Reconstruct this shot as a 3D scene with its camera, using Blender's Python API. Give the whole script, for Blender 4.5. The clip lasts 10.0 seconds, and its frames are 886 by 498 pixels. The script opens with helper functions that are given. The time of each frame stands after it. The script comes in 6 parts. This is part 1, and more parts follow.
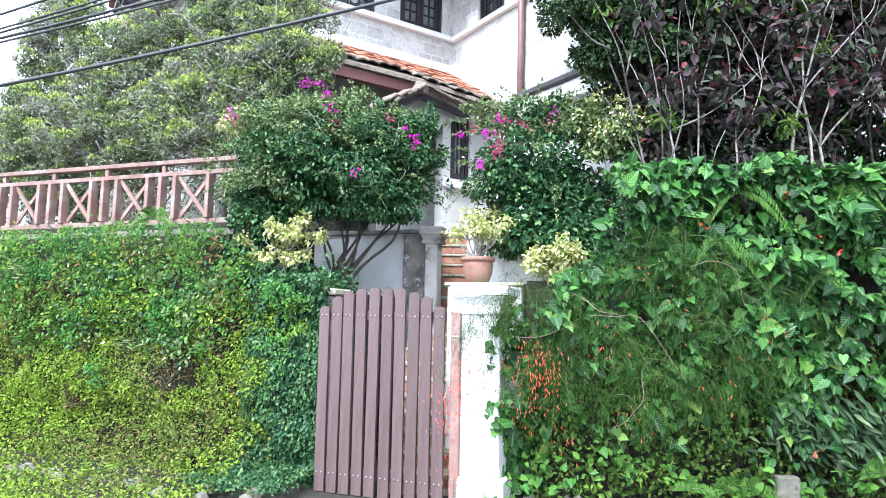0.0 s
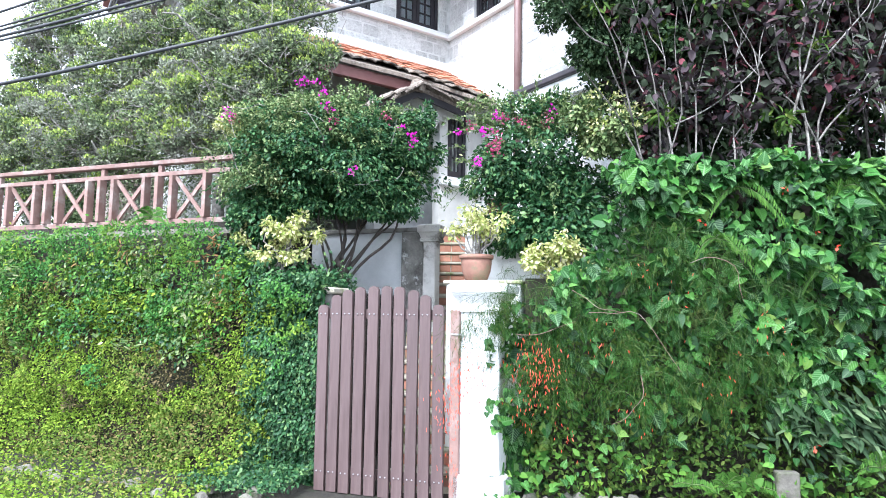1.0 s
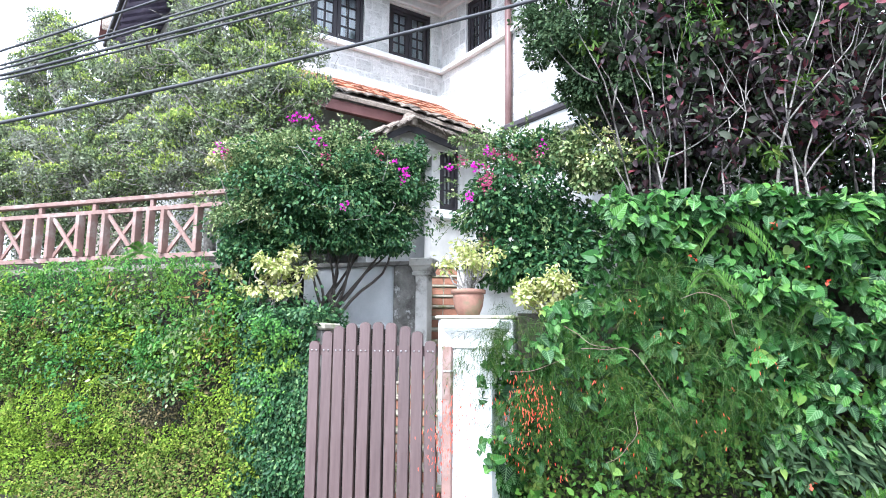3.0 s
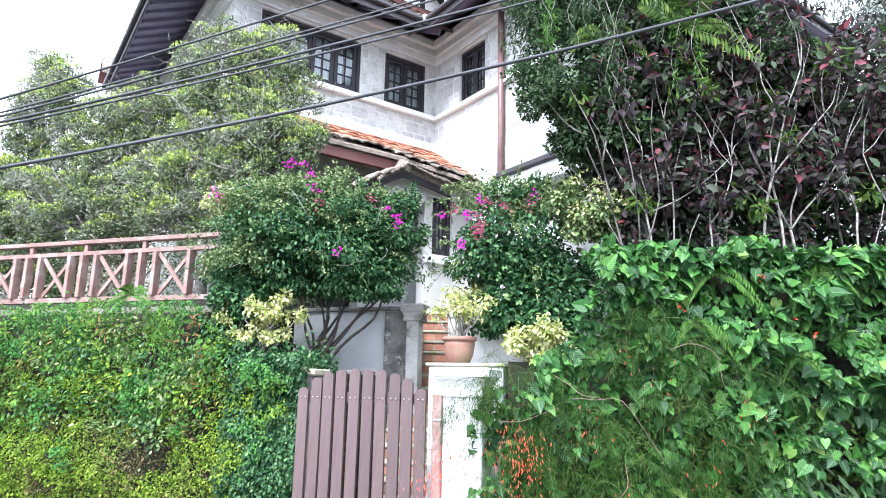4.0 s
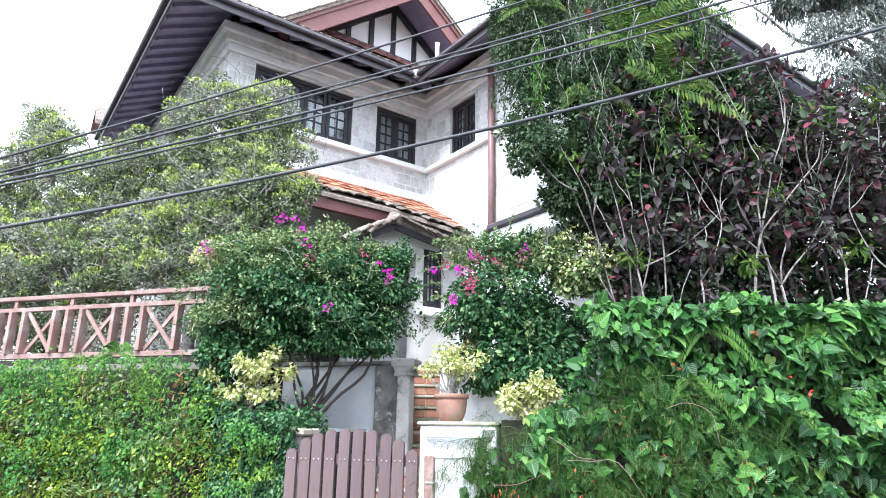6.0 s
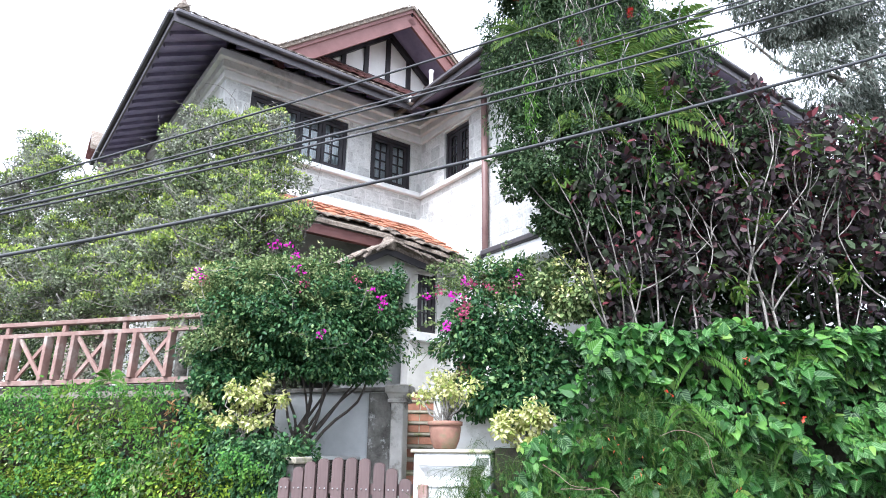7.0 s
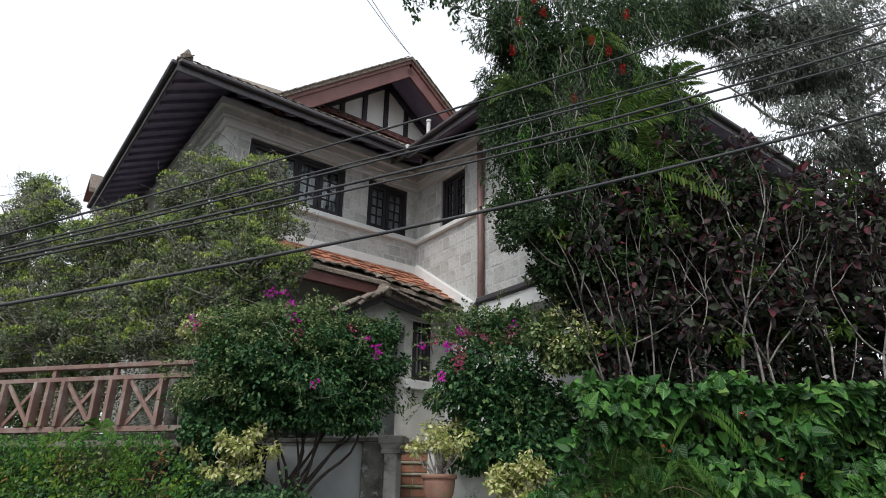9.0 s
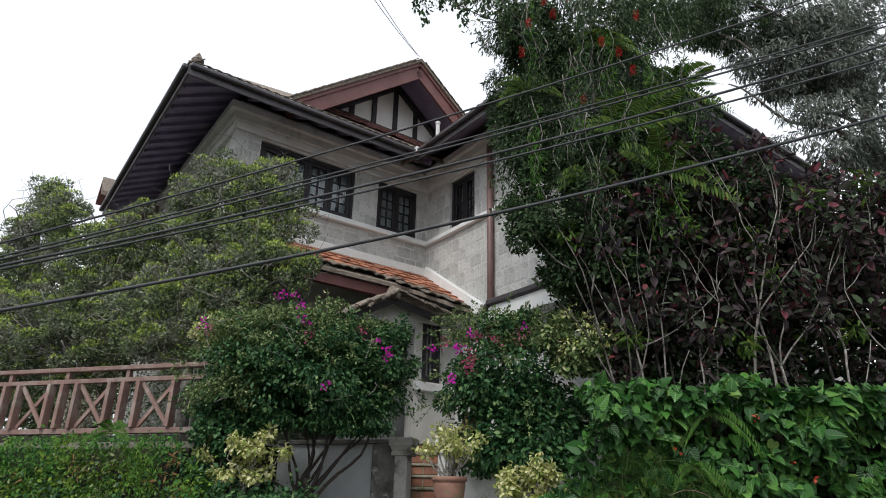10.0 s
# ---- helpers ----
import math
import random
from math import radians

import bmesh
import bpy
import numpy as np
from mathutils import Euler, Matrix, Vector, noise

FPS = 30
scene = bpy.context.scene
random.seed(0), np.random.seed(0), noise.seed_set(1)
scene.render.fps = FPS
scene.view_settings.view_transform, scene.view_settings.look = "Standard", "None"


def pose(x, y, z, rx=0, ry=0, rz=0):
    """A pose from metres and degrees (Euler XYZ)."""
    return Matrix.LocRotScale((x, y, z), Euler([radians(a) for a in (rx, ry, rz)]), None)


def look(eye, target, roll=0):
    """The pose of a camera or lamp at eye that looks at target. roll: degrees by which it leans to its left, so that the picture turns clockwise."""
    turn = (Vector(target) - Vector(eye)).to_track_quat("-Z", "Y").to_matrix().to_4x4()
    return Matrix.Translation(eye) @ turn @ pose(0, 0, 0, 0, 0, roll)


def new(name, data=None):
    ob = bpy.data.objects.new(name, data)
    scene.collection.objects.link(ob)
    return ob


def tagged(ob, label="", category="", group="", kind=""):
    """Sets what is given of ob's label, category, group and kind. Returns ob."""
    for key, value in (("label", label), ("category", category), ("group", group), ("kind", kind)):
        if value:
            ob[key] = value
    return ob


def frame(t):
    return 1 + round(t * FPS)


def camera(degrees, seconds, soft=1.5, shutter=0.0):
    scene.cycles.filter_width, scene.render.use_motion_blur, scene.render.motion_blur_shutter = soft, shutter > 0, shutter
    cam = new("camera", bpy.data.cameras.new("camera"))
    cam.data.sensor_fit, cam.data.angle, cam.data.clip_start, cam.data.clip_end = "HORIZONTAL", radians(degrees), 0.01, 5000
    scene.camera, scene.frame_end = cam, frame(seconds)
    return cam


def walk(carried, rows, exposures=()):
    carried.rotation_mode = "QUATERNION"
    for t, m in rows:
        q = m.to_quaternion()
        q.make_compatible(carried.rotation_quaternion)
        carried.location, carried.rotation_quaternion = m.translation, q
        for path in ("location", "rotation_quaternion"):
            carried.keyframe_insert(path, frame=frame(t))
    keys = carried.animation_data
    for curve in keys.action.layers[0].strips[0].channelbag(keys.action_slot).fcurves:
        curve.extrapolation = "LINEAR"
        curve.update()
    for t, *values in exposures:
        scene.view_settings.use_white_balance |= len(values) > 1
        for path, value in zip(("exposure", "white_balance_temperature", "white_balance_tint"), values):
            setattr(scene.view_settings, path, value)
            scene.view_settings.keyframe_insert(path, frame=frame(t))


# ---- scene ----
cam = camera(69.3, 10.0, soft=0.95)
PATH = [
    (0, (0.747, 0.897, 1.732), (0.67, 2.885, 1.936), 1.1),
    (0.5, (0.737, 0.9, 1.734), (0.67, 2.888, 1.94), 0.9),
    (1, (0.726, 0.906, 1.729), (0.66, 2.895, 1.928), 0.7),
    (1.5, (0.729, 0.904, 1.732), (0.664, 2.892, 1.933), 0.6),
    (2, (0.736, 0.901, 1.745), (0.668, 2.888, 1.96), 0.5),
    (3.5, (0.748, 0.909, 1.836), (0.717, 2.879, 2.182), 0.7),
    (4, (0.743, 0.853, 1.855), (0.721, 2.809, 2.268), 1.1),
    (4.5, (0.733, 0.845, 1.883), (0.715, 2.796, 2.326), 0.9),
    (5, (0.732, 0.834, 1.915), (0.718, 2.774, 2.399), 1.0),
    (5.5, (0.722, 0.861, 1.952), (0.718, 2.792, 2.47), 1.0),
    (7, (0.741, 0.811, 2.012), (0.762, 2.714, 2.627), 0.6),
    (7.5, (0.731, 0.793, 2.031), (0.751, 2.682, 2.686), 1.1),
    (8, (0.731, 0.779, 2.051), (0.741, 2.656, 2.742), 0.9),
    (8.5, (0.726, 0.775, 2.061), (0.75, 2.638, 2.789), 1.1),
    (9, (0.734, 0.76, 2.076), (0.767, 2.618, 2.816), 1.0),
    (9.5, (0.731, 0.758, 2.074), (0.757, 2.617, 2.813), 1.1),
    (10, (0.727, 0.756, 2.082), (0.731, 2.613, 2.826), 1.2),
]
walk(cam, [(t, look(eye, target, roll)) for t, eye, target, roll in PATH],
     exposures=[(0, 2.12, 5500, 13), (2.2, 2.12, 5500, 13), (3.5, 2.2, 5550, 14), (5.5, 2.12, 5600, 15), (7.0, 1.88, 5700, 14), (7.5, 1.64, 5850, 13), (8.0, 1.1, 6000, 12), (8.5, 0.35, 6150, 12), (9.0, 0.12, 6200, 11), (10.0, 0.12, 6200, 11)])

# ---- world and light: bright overcast day ----
world = bpy.data.worlds.new("overcast_sky")
scene.world = world
world.use_nodes = True
wn, wl = world.node_tree.nodes, world.node_tree.links
sky = wn.new("ShaderNodeTexSky")
sky.sky_type, sky.sun_disc = "NISHITA", False
sky.sun_elevation, sky.sun_rotation = radians(51), radians(-153)
veil = wn.new("ShaderNodeHueSaturation")
veil.inputs["Saturation"].default_value = 0.12
wl.new(sky.outputs[0], veil.inputs["Color"])
cloud = wn.new("ShaderNodeMix")
cloud.data_type = "RGBA"
cloud.inputs[0].default_value, cloud.inputs[7].default_value = 0.7, (8.0, 8.2, 8.4, 1)
wl.new(veil.outputs[0], cloud.inputs[6])
wl.new(cloud.outputs[2], wn["Background"].inputs["Color"])
wn["Background"].inputs["Strength"].default_value = 0.15
sun = new("sun", bpy.data.lights.new("sun", "SUN"))
sun.data.energy, sun.data.angle, sun.data.color = 1.9, radians(18), (1.0, 0.96, 0.9)
sun.matrix_world = look((-3.2, -6.2, 8.6), (0, 0, 0))


# ---- materials ----
def nodes_of(name):
    m = bpy.data.materials.new(name)
    m.use_nodes = True
    return m, m.node_tree.nodes, m.node_tree.links, m.node_tree.nodes["Principled BSDF"]


def ramp(n, l, source, stops):
    r = n.new("ShaderNodeValToRGB")
    while len(r.color_ramp.elements) < len(stops):
        r.color_ramp.elements.new(0.5)
    for e, (p, c) in zip(r.color_ramp.elements, stops):
        e.position, e.color = p, (*c, 1)
    l.new(source, r.inputs[0])
    return r.outputs[0]


def noise_tex(n, l, scale, detail=6, rough=0.6, stretch=None, kind="Object"):
    co = n.new("ShaderNodeTexCoord")
    tex = n.new("ShaderNodeTexNoise")
    tex.inputs["Scale"].default_value, tex.inputs["Detail"].default_value, tex.inputs["Roughness"].default_value = scale, detail, rough
    if stretch:
        mp = n.new("ShaderNodeMapping")
        mp.inputs["Scale"].default_value = stretch
        l.new(co.outputs[kind], mp.inputs[0])
        l.new(mp.outputs[0], tex.inputs[0])
    else:
        l.new(co.outputs[kind], tex.inputs[0])
    return tex.outputs[0]


def mixed(n, l, fac, a, b, mode="MIX"):
    x = n.new("ShaderNodeMix")
    x.data_type, x.blend_type = "RGBA", mode
    for sock, v in ((x.inputs[0], fac), (x.inputs[6], a), (x.inputs[7], b)):
        if isinstance(v, (int, float)):
            sock.default_value = v
        elif isinstance(v, tuple):
            sock.default_value = (*v, 1)
        else:
            l.new(v, sock)
    return x.outputs[2]


def surface(name, dark, light, scale=6, rough=0.8, fine=60, bump=0.3, stain=None, stain_scale=1.3, stain_at=(0.5, 0.65), stretch=None, spread=0.0, metal=0.0, dist=0.01):
    """A worn surface: two colours by coarse noise, fine grain as relief, optional stains, and a tone for each piece."""
    m, n, l, b = nodes_of(name)
    col = ramp(n, l, noise_tex(n, l, scale, 8, 0.65, stretch), [(0.3, dark), (0.7, light)])
    if stain:
        mask = ramp(n, l, noise_tex(n, l, stain_scale, 7, 0.7, stretch), [(stain_at[0], (0, 0, 0)), (stain_at[1], (1, 1, 1))])
        col = mixed(n, l, mask, col, stain)
    if spread:
        info = n.new("ShaderNodeObjectInfo")
        tone = ramp(n, l, info.outputs["Random"], [(0, (1 - spread,) * 3), (1, (1 + spread * 0.6,) * 3)])
        col = mixed(n, l, 1.0, col, tone, "MULTIPLY")
    l.new(col, b.inputs["Base Color"])
    b.inputs["Roughness"].default_value, b.inputs["Metallic"].default_value = rough, metal
    bp = n.new("ShaderNodeBump")
    bp.inputs["Strength"].default_value, bp.inputs["Distance"].default_value = bump, dist
    l.new(noise_tex(n, l, fine, 5, 0.7, stretch), bp.inputs["Height"])
    l.new(bp.outputs[0], b.inputs["Normal"])
    return m


def leafy(name, stops, rough=0.45, single=False, patch=None, patch_scale=1.5, patch_at=(0.45, 0.6), vein=None, glow=0.25, gloss=0.22):
    """Foliage: a colour for each leaf, patches of another growth, pale veins, light through the blade."""
    m, n, l, b = nodes_of(name)
    geo = n.new("ShaderNodeNewGeometry")
    info = n.new("ShaderNodeObjectInfo")
    col = ramp(n, l, info.outputs["Random"] if single else geo.outputs["Random Per Island"], stops)
    if patch:
        mask = ramp(n, l, noise_tex(n, l, patch_scale, 4, 0.6), [(patch_at[0], (0, 0, 0)), (patch_at[1], (1, 1, 1))])
        col = mixed(n, l, mask, col, ramp(n, l, geo.outputs["Random Per Island"], patch))
    if vein:
        uv = n.new("ShaderNodeUVMap")
        sep = n.new("ShaderNodeSeparateXYZ")
        l.new(uv.outputs[0], sep.inputs[0])
        mid = n.new("ShaderNodeMath")
        mid.operation = "ABSOLUTE"
        l.new(sep.outputs[0], mid.inputs[0])
        side = n.new("ShaderNodeMath")
        side.operation = "MULTIPLY_ADD"
        side.inputs[1].default_value, side.inputs[2].default_value = -0.9, 0.0
        l.new(mid.outputs[0], side.inputs[0])
        add = n.new("ShaderNodeMath")
        l.new(side.outputs[0], add.inputs[0])
        l.new(sep.outputs[1], add.inputs[1])
        wave = n.new("ShaderNodeMath")
        wave.operation = "PINGPONG"
        wave.inputs[1].default_value = 0.09
        l.new(add.outputs[0], wave.inputs[0])
        low = n.new("ShaderNodeMath")
        low.operation = "MINIMUM"
        l.new(mid.outputs[0], low.inputs[0])
        more = n.new("ShaderNodeMath")
        more.operation = "MULTIPLY_ADD"
        more.inputs[1].default_value, more.inputs[2].default_value = 1.2, 0.012
        l.new(wave.outputs[0], more.inputs[0])
        l.new(more.outputs[0], low.inputs[1])
        mask = ramp(n, l, low.outputs[0], [(0.015, (1, 1, 1)), (0.06, (0, 0, 0))])
        own = n.new("ShaderNodeMath")
        own.operation = "PINGPONG"
        own.inputs[1].default_value = 0.13
        l.new(info.outputs["Random"] if single else geo.outputs["Random Per Island"], own.inputs[0])
        bold = n.new("ShaderNodeMath")
        bold.operation = "MULTIPLY_ADD"
        bold.inputs[1].default_value, bold.inputs[2].default_value = 5.5, 0.05
        l.new(own.outputs[0], bold.inputs[0])
        weak = n.new("ShaderNodeMath")
        weak.operation = "MULTIPLY"
        l.new(bold.outputs[0], weak.inputs[1])
        l.new(mask, weak.inputs[0])
        col = mixed(n, l, weak.outputs[0], col, vein)
    l.new(col, b.inputs["Base Color"])
    b.inputs["Roughness"].default_value = rough
    b.inputs["Specular IOR Level"].default_value = gloss * 0.5
    tr = n.new("ShaderNodeBsdfTranslucent")
    l.new(col, tr.inputs["Color"])
    mx = n.new("ShaderNodeMixShader")
    mx.inputs[0].default_value = glow
    l.new(b.outputs[0], mx.inputs[1])
    l.new(tr.outputs[0], mx.inputs[2])
    l.new(mx.outputs[0], n["Material Output"].inputs[0])
    return m


STONE = surface("ashlar_stone", (0.42, 0.42, 0.40), (0.66, 0.66, 0.63), 6, 0.92, 60, 0.7, (0.28, 0.28, 0.255), 2.2, (0.5, 0.75), spread=0.2)
MORTAR = surface("pale_mortar", (0.5, 0.5, 0.475), (0.68, 0.675, 0.65), 5, 0.95, 90, 0.4, (0.33, 0.33, 0.305), 2.4, (0.5, 0.72))
RENDER_GREY = surface("grey_render", (0.46, 0.45, 0.42), (0.62, 0.61, 0.57), 3, 0.9, 50, 0.3, (0.26, 0.25, 0.225), 1.6, (0.55, 0.75))
CORNICE = surface("grey_plaster_moulding", (0.6, 0.6, 0.58), (0.78, 0.775, 0.75), 4, 0.85, 60, 0.2, (0.36, 0.355, 0.335), 2.5, (0.58, 0.75))
WHITE = surface("white_painted_plaster", (0.6, 0.6, 0.58), (0.74, 0.74, 0.72), 4, 0.8, 50, 0.25, (0.3, 0.3, 0.26), 3.0, (0.54, 0.76))
OLD_WHITE = surface("weathered_whitewash", (0.46, 0.48, 0.48), (0.64, 0.655, 0.65), 2, 0.85, 40, 0.3, (0.2, 0.195, 0.18), 1.5, (0.56, 0.74))
STAINED = surface("stained_plaster", (0.4, 0.385, 0.35), (0.6, 0.585, 0.54), 4, 0.9, 40, 0.35, (0.1, 0.09, 0.07), 3.2, (0.5, 0.68))
CLEAN_WHITE = surface("white_paint", (0.74, 0.74, 0.72), (0.84, 0.84, 0.82), 4, 0.75, 50, 0.2, (0.5, 0.5, 0.46), 4.0, (0.6, 0.8))
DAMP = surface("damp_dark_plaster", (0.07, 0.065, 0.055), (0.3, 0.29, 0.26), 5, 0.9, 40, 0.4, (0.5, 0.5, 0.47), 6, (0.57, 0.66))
GATE_PAINT = surface("brown_painted_timber", (0.075, 0.046, 0.042), (0.115, 0.077, 0.071), 3, 0.55, 40, 0.25, (0.19, 0.145, 0.132), 2.4, (0.6, 0.8), (9, 9, 0.7), 0.14)
RAIL_PAINT = surface("faded_red_timber", (0.17, 0.095, 0.075), (0.27, 0.175, 0.145), 5, 0.75, 50, 0.3, (0.34, 0.3, 0.26), 3, (0.5, 0.72), None, 0.14)
DARK_WOOD = surface("dark_stained_timber", (0.012, 0.011, 0.014), (0.028, 0.024, 0.028), 5, 0.55, 60, 0.3)
# rafter timber, lightened, with purple flare haze put into its colour
SOFFIT = surface("haze_tinted_rafter_timber", (0.16, 0.135, 0.215), (0.26, 0.225, 0.33), 4, 0.7, 50, 0.3)
BARGE = surface("maroon_painted_board", (0.13, 0.05, 0.045), (0.19, 0.085, 0.075), 4, 0.6, 50, 0.2)
TILE = surface("orange_clay_tile", (0.34, 0.13, 0.07), (0.52, 0.245, 0.15), 8, 0.85, 60, 0.4, (0.19, 0.12, 0.085), 5, (0.52, 0.7), None, 0.34)
OLD_TILE = surface("lichened_old_tile", (0.075, 0.055, 0.042), (0.3, 0.25, 0.2), 22, 0.95, 60, 0.8, (0.4, 0.37, 0.32), 30, (0.56, 0.64), None, 0.3)
GUTTER = surface("dark_metal_gutter", (0.05, 0.045, 0.05), (0.09, 0.08, 0.085), 4, 0.5, 40, 0.1, (0.2, 0.18, 0.17), 6, (0.62, 0.75))
PIPE = surface("brown_downpipe", (0.16, 0.085, 0.075), (0.23, 0.14, 0.125), 4, 0.5, 40, 0.1)
BRICK = surface("terracotta_brick", (0.27, 0.115, 0.07), (0.41, 0.2, 0.13), 9, 0.9, 50, 0.4, (0.2, 0.17, 0.1), 5, (0.5, 0.66), None, 0.22)
TREAD = surface("mossy_concrete", (0.3, 0.27, 0.2), (0.42, 0.39, 0.31), 7, 0.92, 50, 0.4, (0.14, 0.17, 0.05), 4, (0.5, 0.65))
POT = surface("terracotta_pot_clay", (0.17, 0.085, 0.06), (0.29, 0.155, 0.11), 7, 0.85, 50, 0.3, (0.16, 0.14, 0.08), 6, (0.5, 0.64))
# soil colour, darkened so that it also stands for shade between leaves
EARTH_AND_SHADE = surface("soil_and_gap_shade", (0.012, 0.010, 0.007), (0.04, 0.034, 0.022), 7, 1.0, 25, 0.8, (0.02, 0.028, 0.008), 3, (0.5, 0.65), dist=0.03)
ROAD = surface("asphalt", (0.04, 0.04, 0.04), (0.07, 0.068, 0.065), 5, 0.9, 120, 0.5)
RUBBLE = surface("rubble_stone", (0.09, 0.083, 0.066), (0.24, 0.22, 0.18), 9, 0.95, 45, 0.6, (0.07, 0.09, 0.03), 5, (0.46, 0.62), None, 0.3)
BARK = surface("pale_grey_bark", (0.11, 0.1, 0.085), (0.4, 0.375, 0.335), 20, 0.95, 90, 0.6, (0.07, 0.062, 0.05), 7, (0.48, 0.62))
STEM_BARK = surface("mottled_cordyline_bark", (0.03, 0.026, 0.022), (0.26, 0.24, 0.21), 9, 0.95, 90, 0.6, (0.03, 0.026, 0.02), 3.5, (0.46, 0.6))
DARK_BARK = surface("dark_wet_bark", (0.018, 0.014, 0.011), (0.06, 0.048, 0.038), 18, 0.9, 80, 0.7)
STALK = surface("thin_green_stem", (0.05, 0.09, 0.02), (0.12, 0.18, 0.05), 20, 0.7, 60, 0.2)
CABLE = surface("black_cable_sheath", (0.02, 0.021, 0.023), (0.05, 0.052, 0.055), 8, 0.6, 60, 0.2)
STEEL = surface("dull_steel", (0.35, 0.34, 0.33), (0.5, 0.49, 0.48), 8, 0.45, 60, 0.1, metal=0.8)
CURTAIN = surface("pale_blue_curtain", (0.55, 0.58, 0.62), (0.7, 0.73, 0.76), 6, 0.9, 20, 0.6, None, 1, (0, 1), (14, 14, 0.6), dist=0.03)
# room surfaces, the darkness indoors put into the colour
INSIDE = surface("room_shade", (0.05, 0.048, 0.045), (0.08, 0.077, 0.07), 3, 0.95, 40, 0.2)

GLASS, gn, gl, gb = nodes_of("window_glass")
gb.inputs["Base Color"].default_value, gb.inputs["Roughness"].default_value = (0.9, 0.95, 0.95, 1), 0.02
gb.inputs["Transmission Weight"].default_value, gb.inputs["IOR"].default_value = 1.0, 1.45

IVY = leafy("ivy_leaf", [(0, (0.029, 0.095, 0.022)), (0.5, (0.056, 0.172, 0.033)), (1, (0.120, 0.275, 0.052))], 0.55, False, [(0, (0.086, 0.155, 0.015)), (0.6, (0.172, 0.267, 0.026)), (1, (0.284, 0.370, 0.043))], 1.1, (0.5, 0.66))
MOSS = leafy("moss_and_creeper", [(0, (0.085, 0.15, 0.016)), (0.5, (0.16, 0.255, 0.026)), (1, (0.29, 0.38, 0.045))], 0.8, False, [(0, (0.065, 0.115, 0.022)), (0.5, (0.125, 0.195, 0.034)), (0.75, (0.2, 0.22, 0.055)), (1, (0.24, 0.175, 0.08))], 0.9, (0.47, 0.6))
HEDGE = leafy("arrowhead_leaf", [(0, (0.005, 0.026, 0.007)), (0.4, (0.014, 0.065, 0.012)), (0.72, (0.034, 0.130, 0.018)), (0.93, (0.078, 0.215, 0.029)), (1, (0.208, 0.312, 0.065))], 0.42, False, [(0, (0.014, 0.060, 0.010)), (0.5, (0.044, 0.163, 0.021)), (1, (0.143, 0.286, 0.046))], 1.6, (0.52, 0.66), vein=(0.221, 0.364, 0.156), gloss=0.4)
HEDGE_LEAF = leafy("single_arrowhead_leaf", [(0, (0.007, 0.033, 0.008)), (0.4, (0.018, 0.078, 0.014)), (0.72, (0.039, 0.143, 0.019)), (0.95, (0.085, 0.221, 0.031)), (1, (0.195, 0.286, 0.065))], 0.42, single=True, vein=(0.234, 0.377, 0.169), gloss=0.4)
BUSH = leafy("bougainvillea_leaf", [(0, (0.013, 0.047, 0.017)), (0.45, (0.032, 0.097, 0.034)), (0.8, (0.071, 0.163, 0.056)), (1, (0.180, 0.286, 0.103))], 0.45, gloss=0.5)
DUSTY = leafy("dusty_green_leaf", [(0, (0.050, 0.090, 0.034)), (0.5, (0.130, 0.190, 0.068)), (0.85, (0.250, 0.310, 0.128)), (1, (0.380, 0.400, 0.204))], 0.55)
PETAL = leafy("magenta_bract", [(0, (0.5, 0.012, 0.34)), (1, (0.78, 0.05, 0.6))], 0.6, glow=0.4)
PETAL_OLD = leafy("faded_red_bract", [(0, (0.3, 0.03, 0.1)), (1, (0.5, 0.12, 0.22))], 0.6, glow=0.4)
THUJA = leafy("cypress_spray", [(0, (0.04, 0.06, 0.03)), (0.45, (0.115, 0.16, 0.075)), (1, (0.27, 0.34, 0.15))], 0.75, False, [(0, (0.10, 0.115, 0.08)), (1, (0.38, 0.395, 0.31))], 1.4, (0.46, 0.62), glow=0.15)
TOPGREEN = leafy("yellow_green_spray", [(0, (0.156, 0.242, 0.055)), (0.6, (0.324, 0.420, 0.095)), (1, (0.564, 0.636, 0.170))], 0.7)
YELLOW = leafy("variegated_yellow_leaf", [(0, (0.2, 0.29, 0.05)), (0.5, (0.52, 0.52, 0.2)), (1, (0.75, 0.72, 0.45))], 0.5, glow=0.3)
RUSSELIA = leafy("fine_weeping_stem", [(0, (0.005, 0.025, 0.002)), (0.5, (0.018, 0.057, 0.006)), (0.85, (0.045, 0.099, 0.013)), (1, (0.128, 0.153, 0.039))], 0.6, False, [(0, (0.025, 0.048, 0.007)), (1, (0.128, 0.121, 0.039))], 2.4, (0.6, 0.72))
CORAL = leafy("coral_red_flower", [(0, (0.62, 0.06, 0.03)), (1, (0.85, 0.2, 0.12))], 0.6, glow=0.35)
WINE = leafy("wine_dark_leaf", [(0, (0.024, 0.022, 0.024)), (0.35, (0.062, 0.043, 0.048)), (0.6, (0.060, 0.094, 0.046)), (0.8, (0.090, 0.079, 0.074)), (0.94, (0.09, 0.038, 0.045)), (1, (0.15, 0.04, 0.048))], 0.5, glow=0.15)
DARKTREE = leafy("bottlebrush_leaf", [(0, (0.022, 0.043, 0.020)), (0.6, (0.054, 0.096, 0.042)), (1, (0.144, 0.204, 0.096))], 0.6)
FERN = leafy("fern_frond", [(0, (0.035, 0.10, 0.015)), (1, (0.10, 0.21, 0.032))], 0.5)
DRY = leafy("withered_leaf", [(0, (0.16, 0.085, 0.035)), (1, (0.36, 0.23, 0.1))], 0.7)
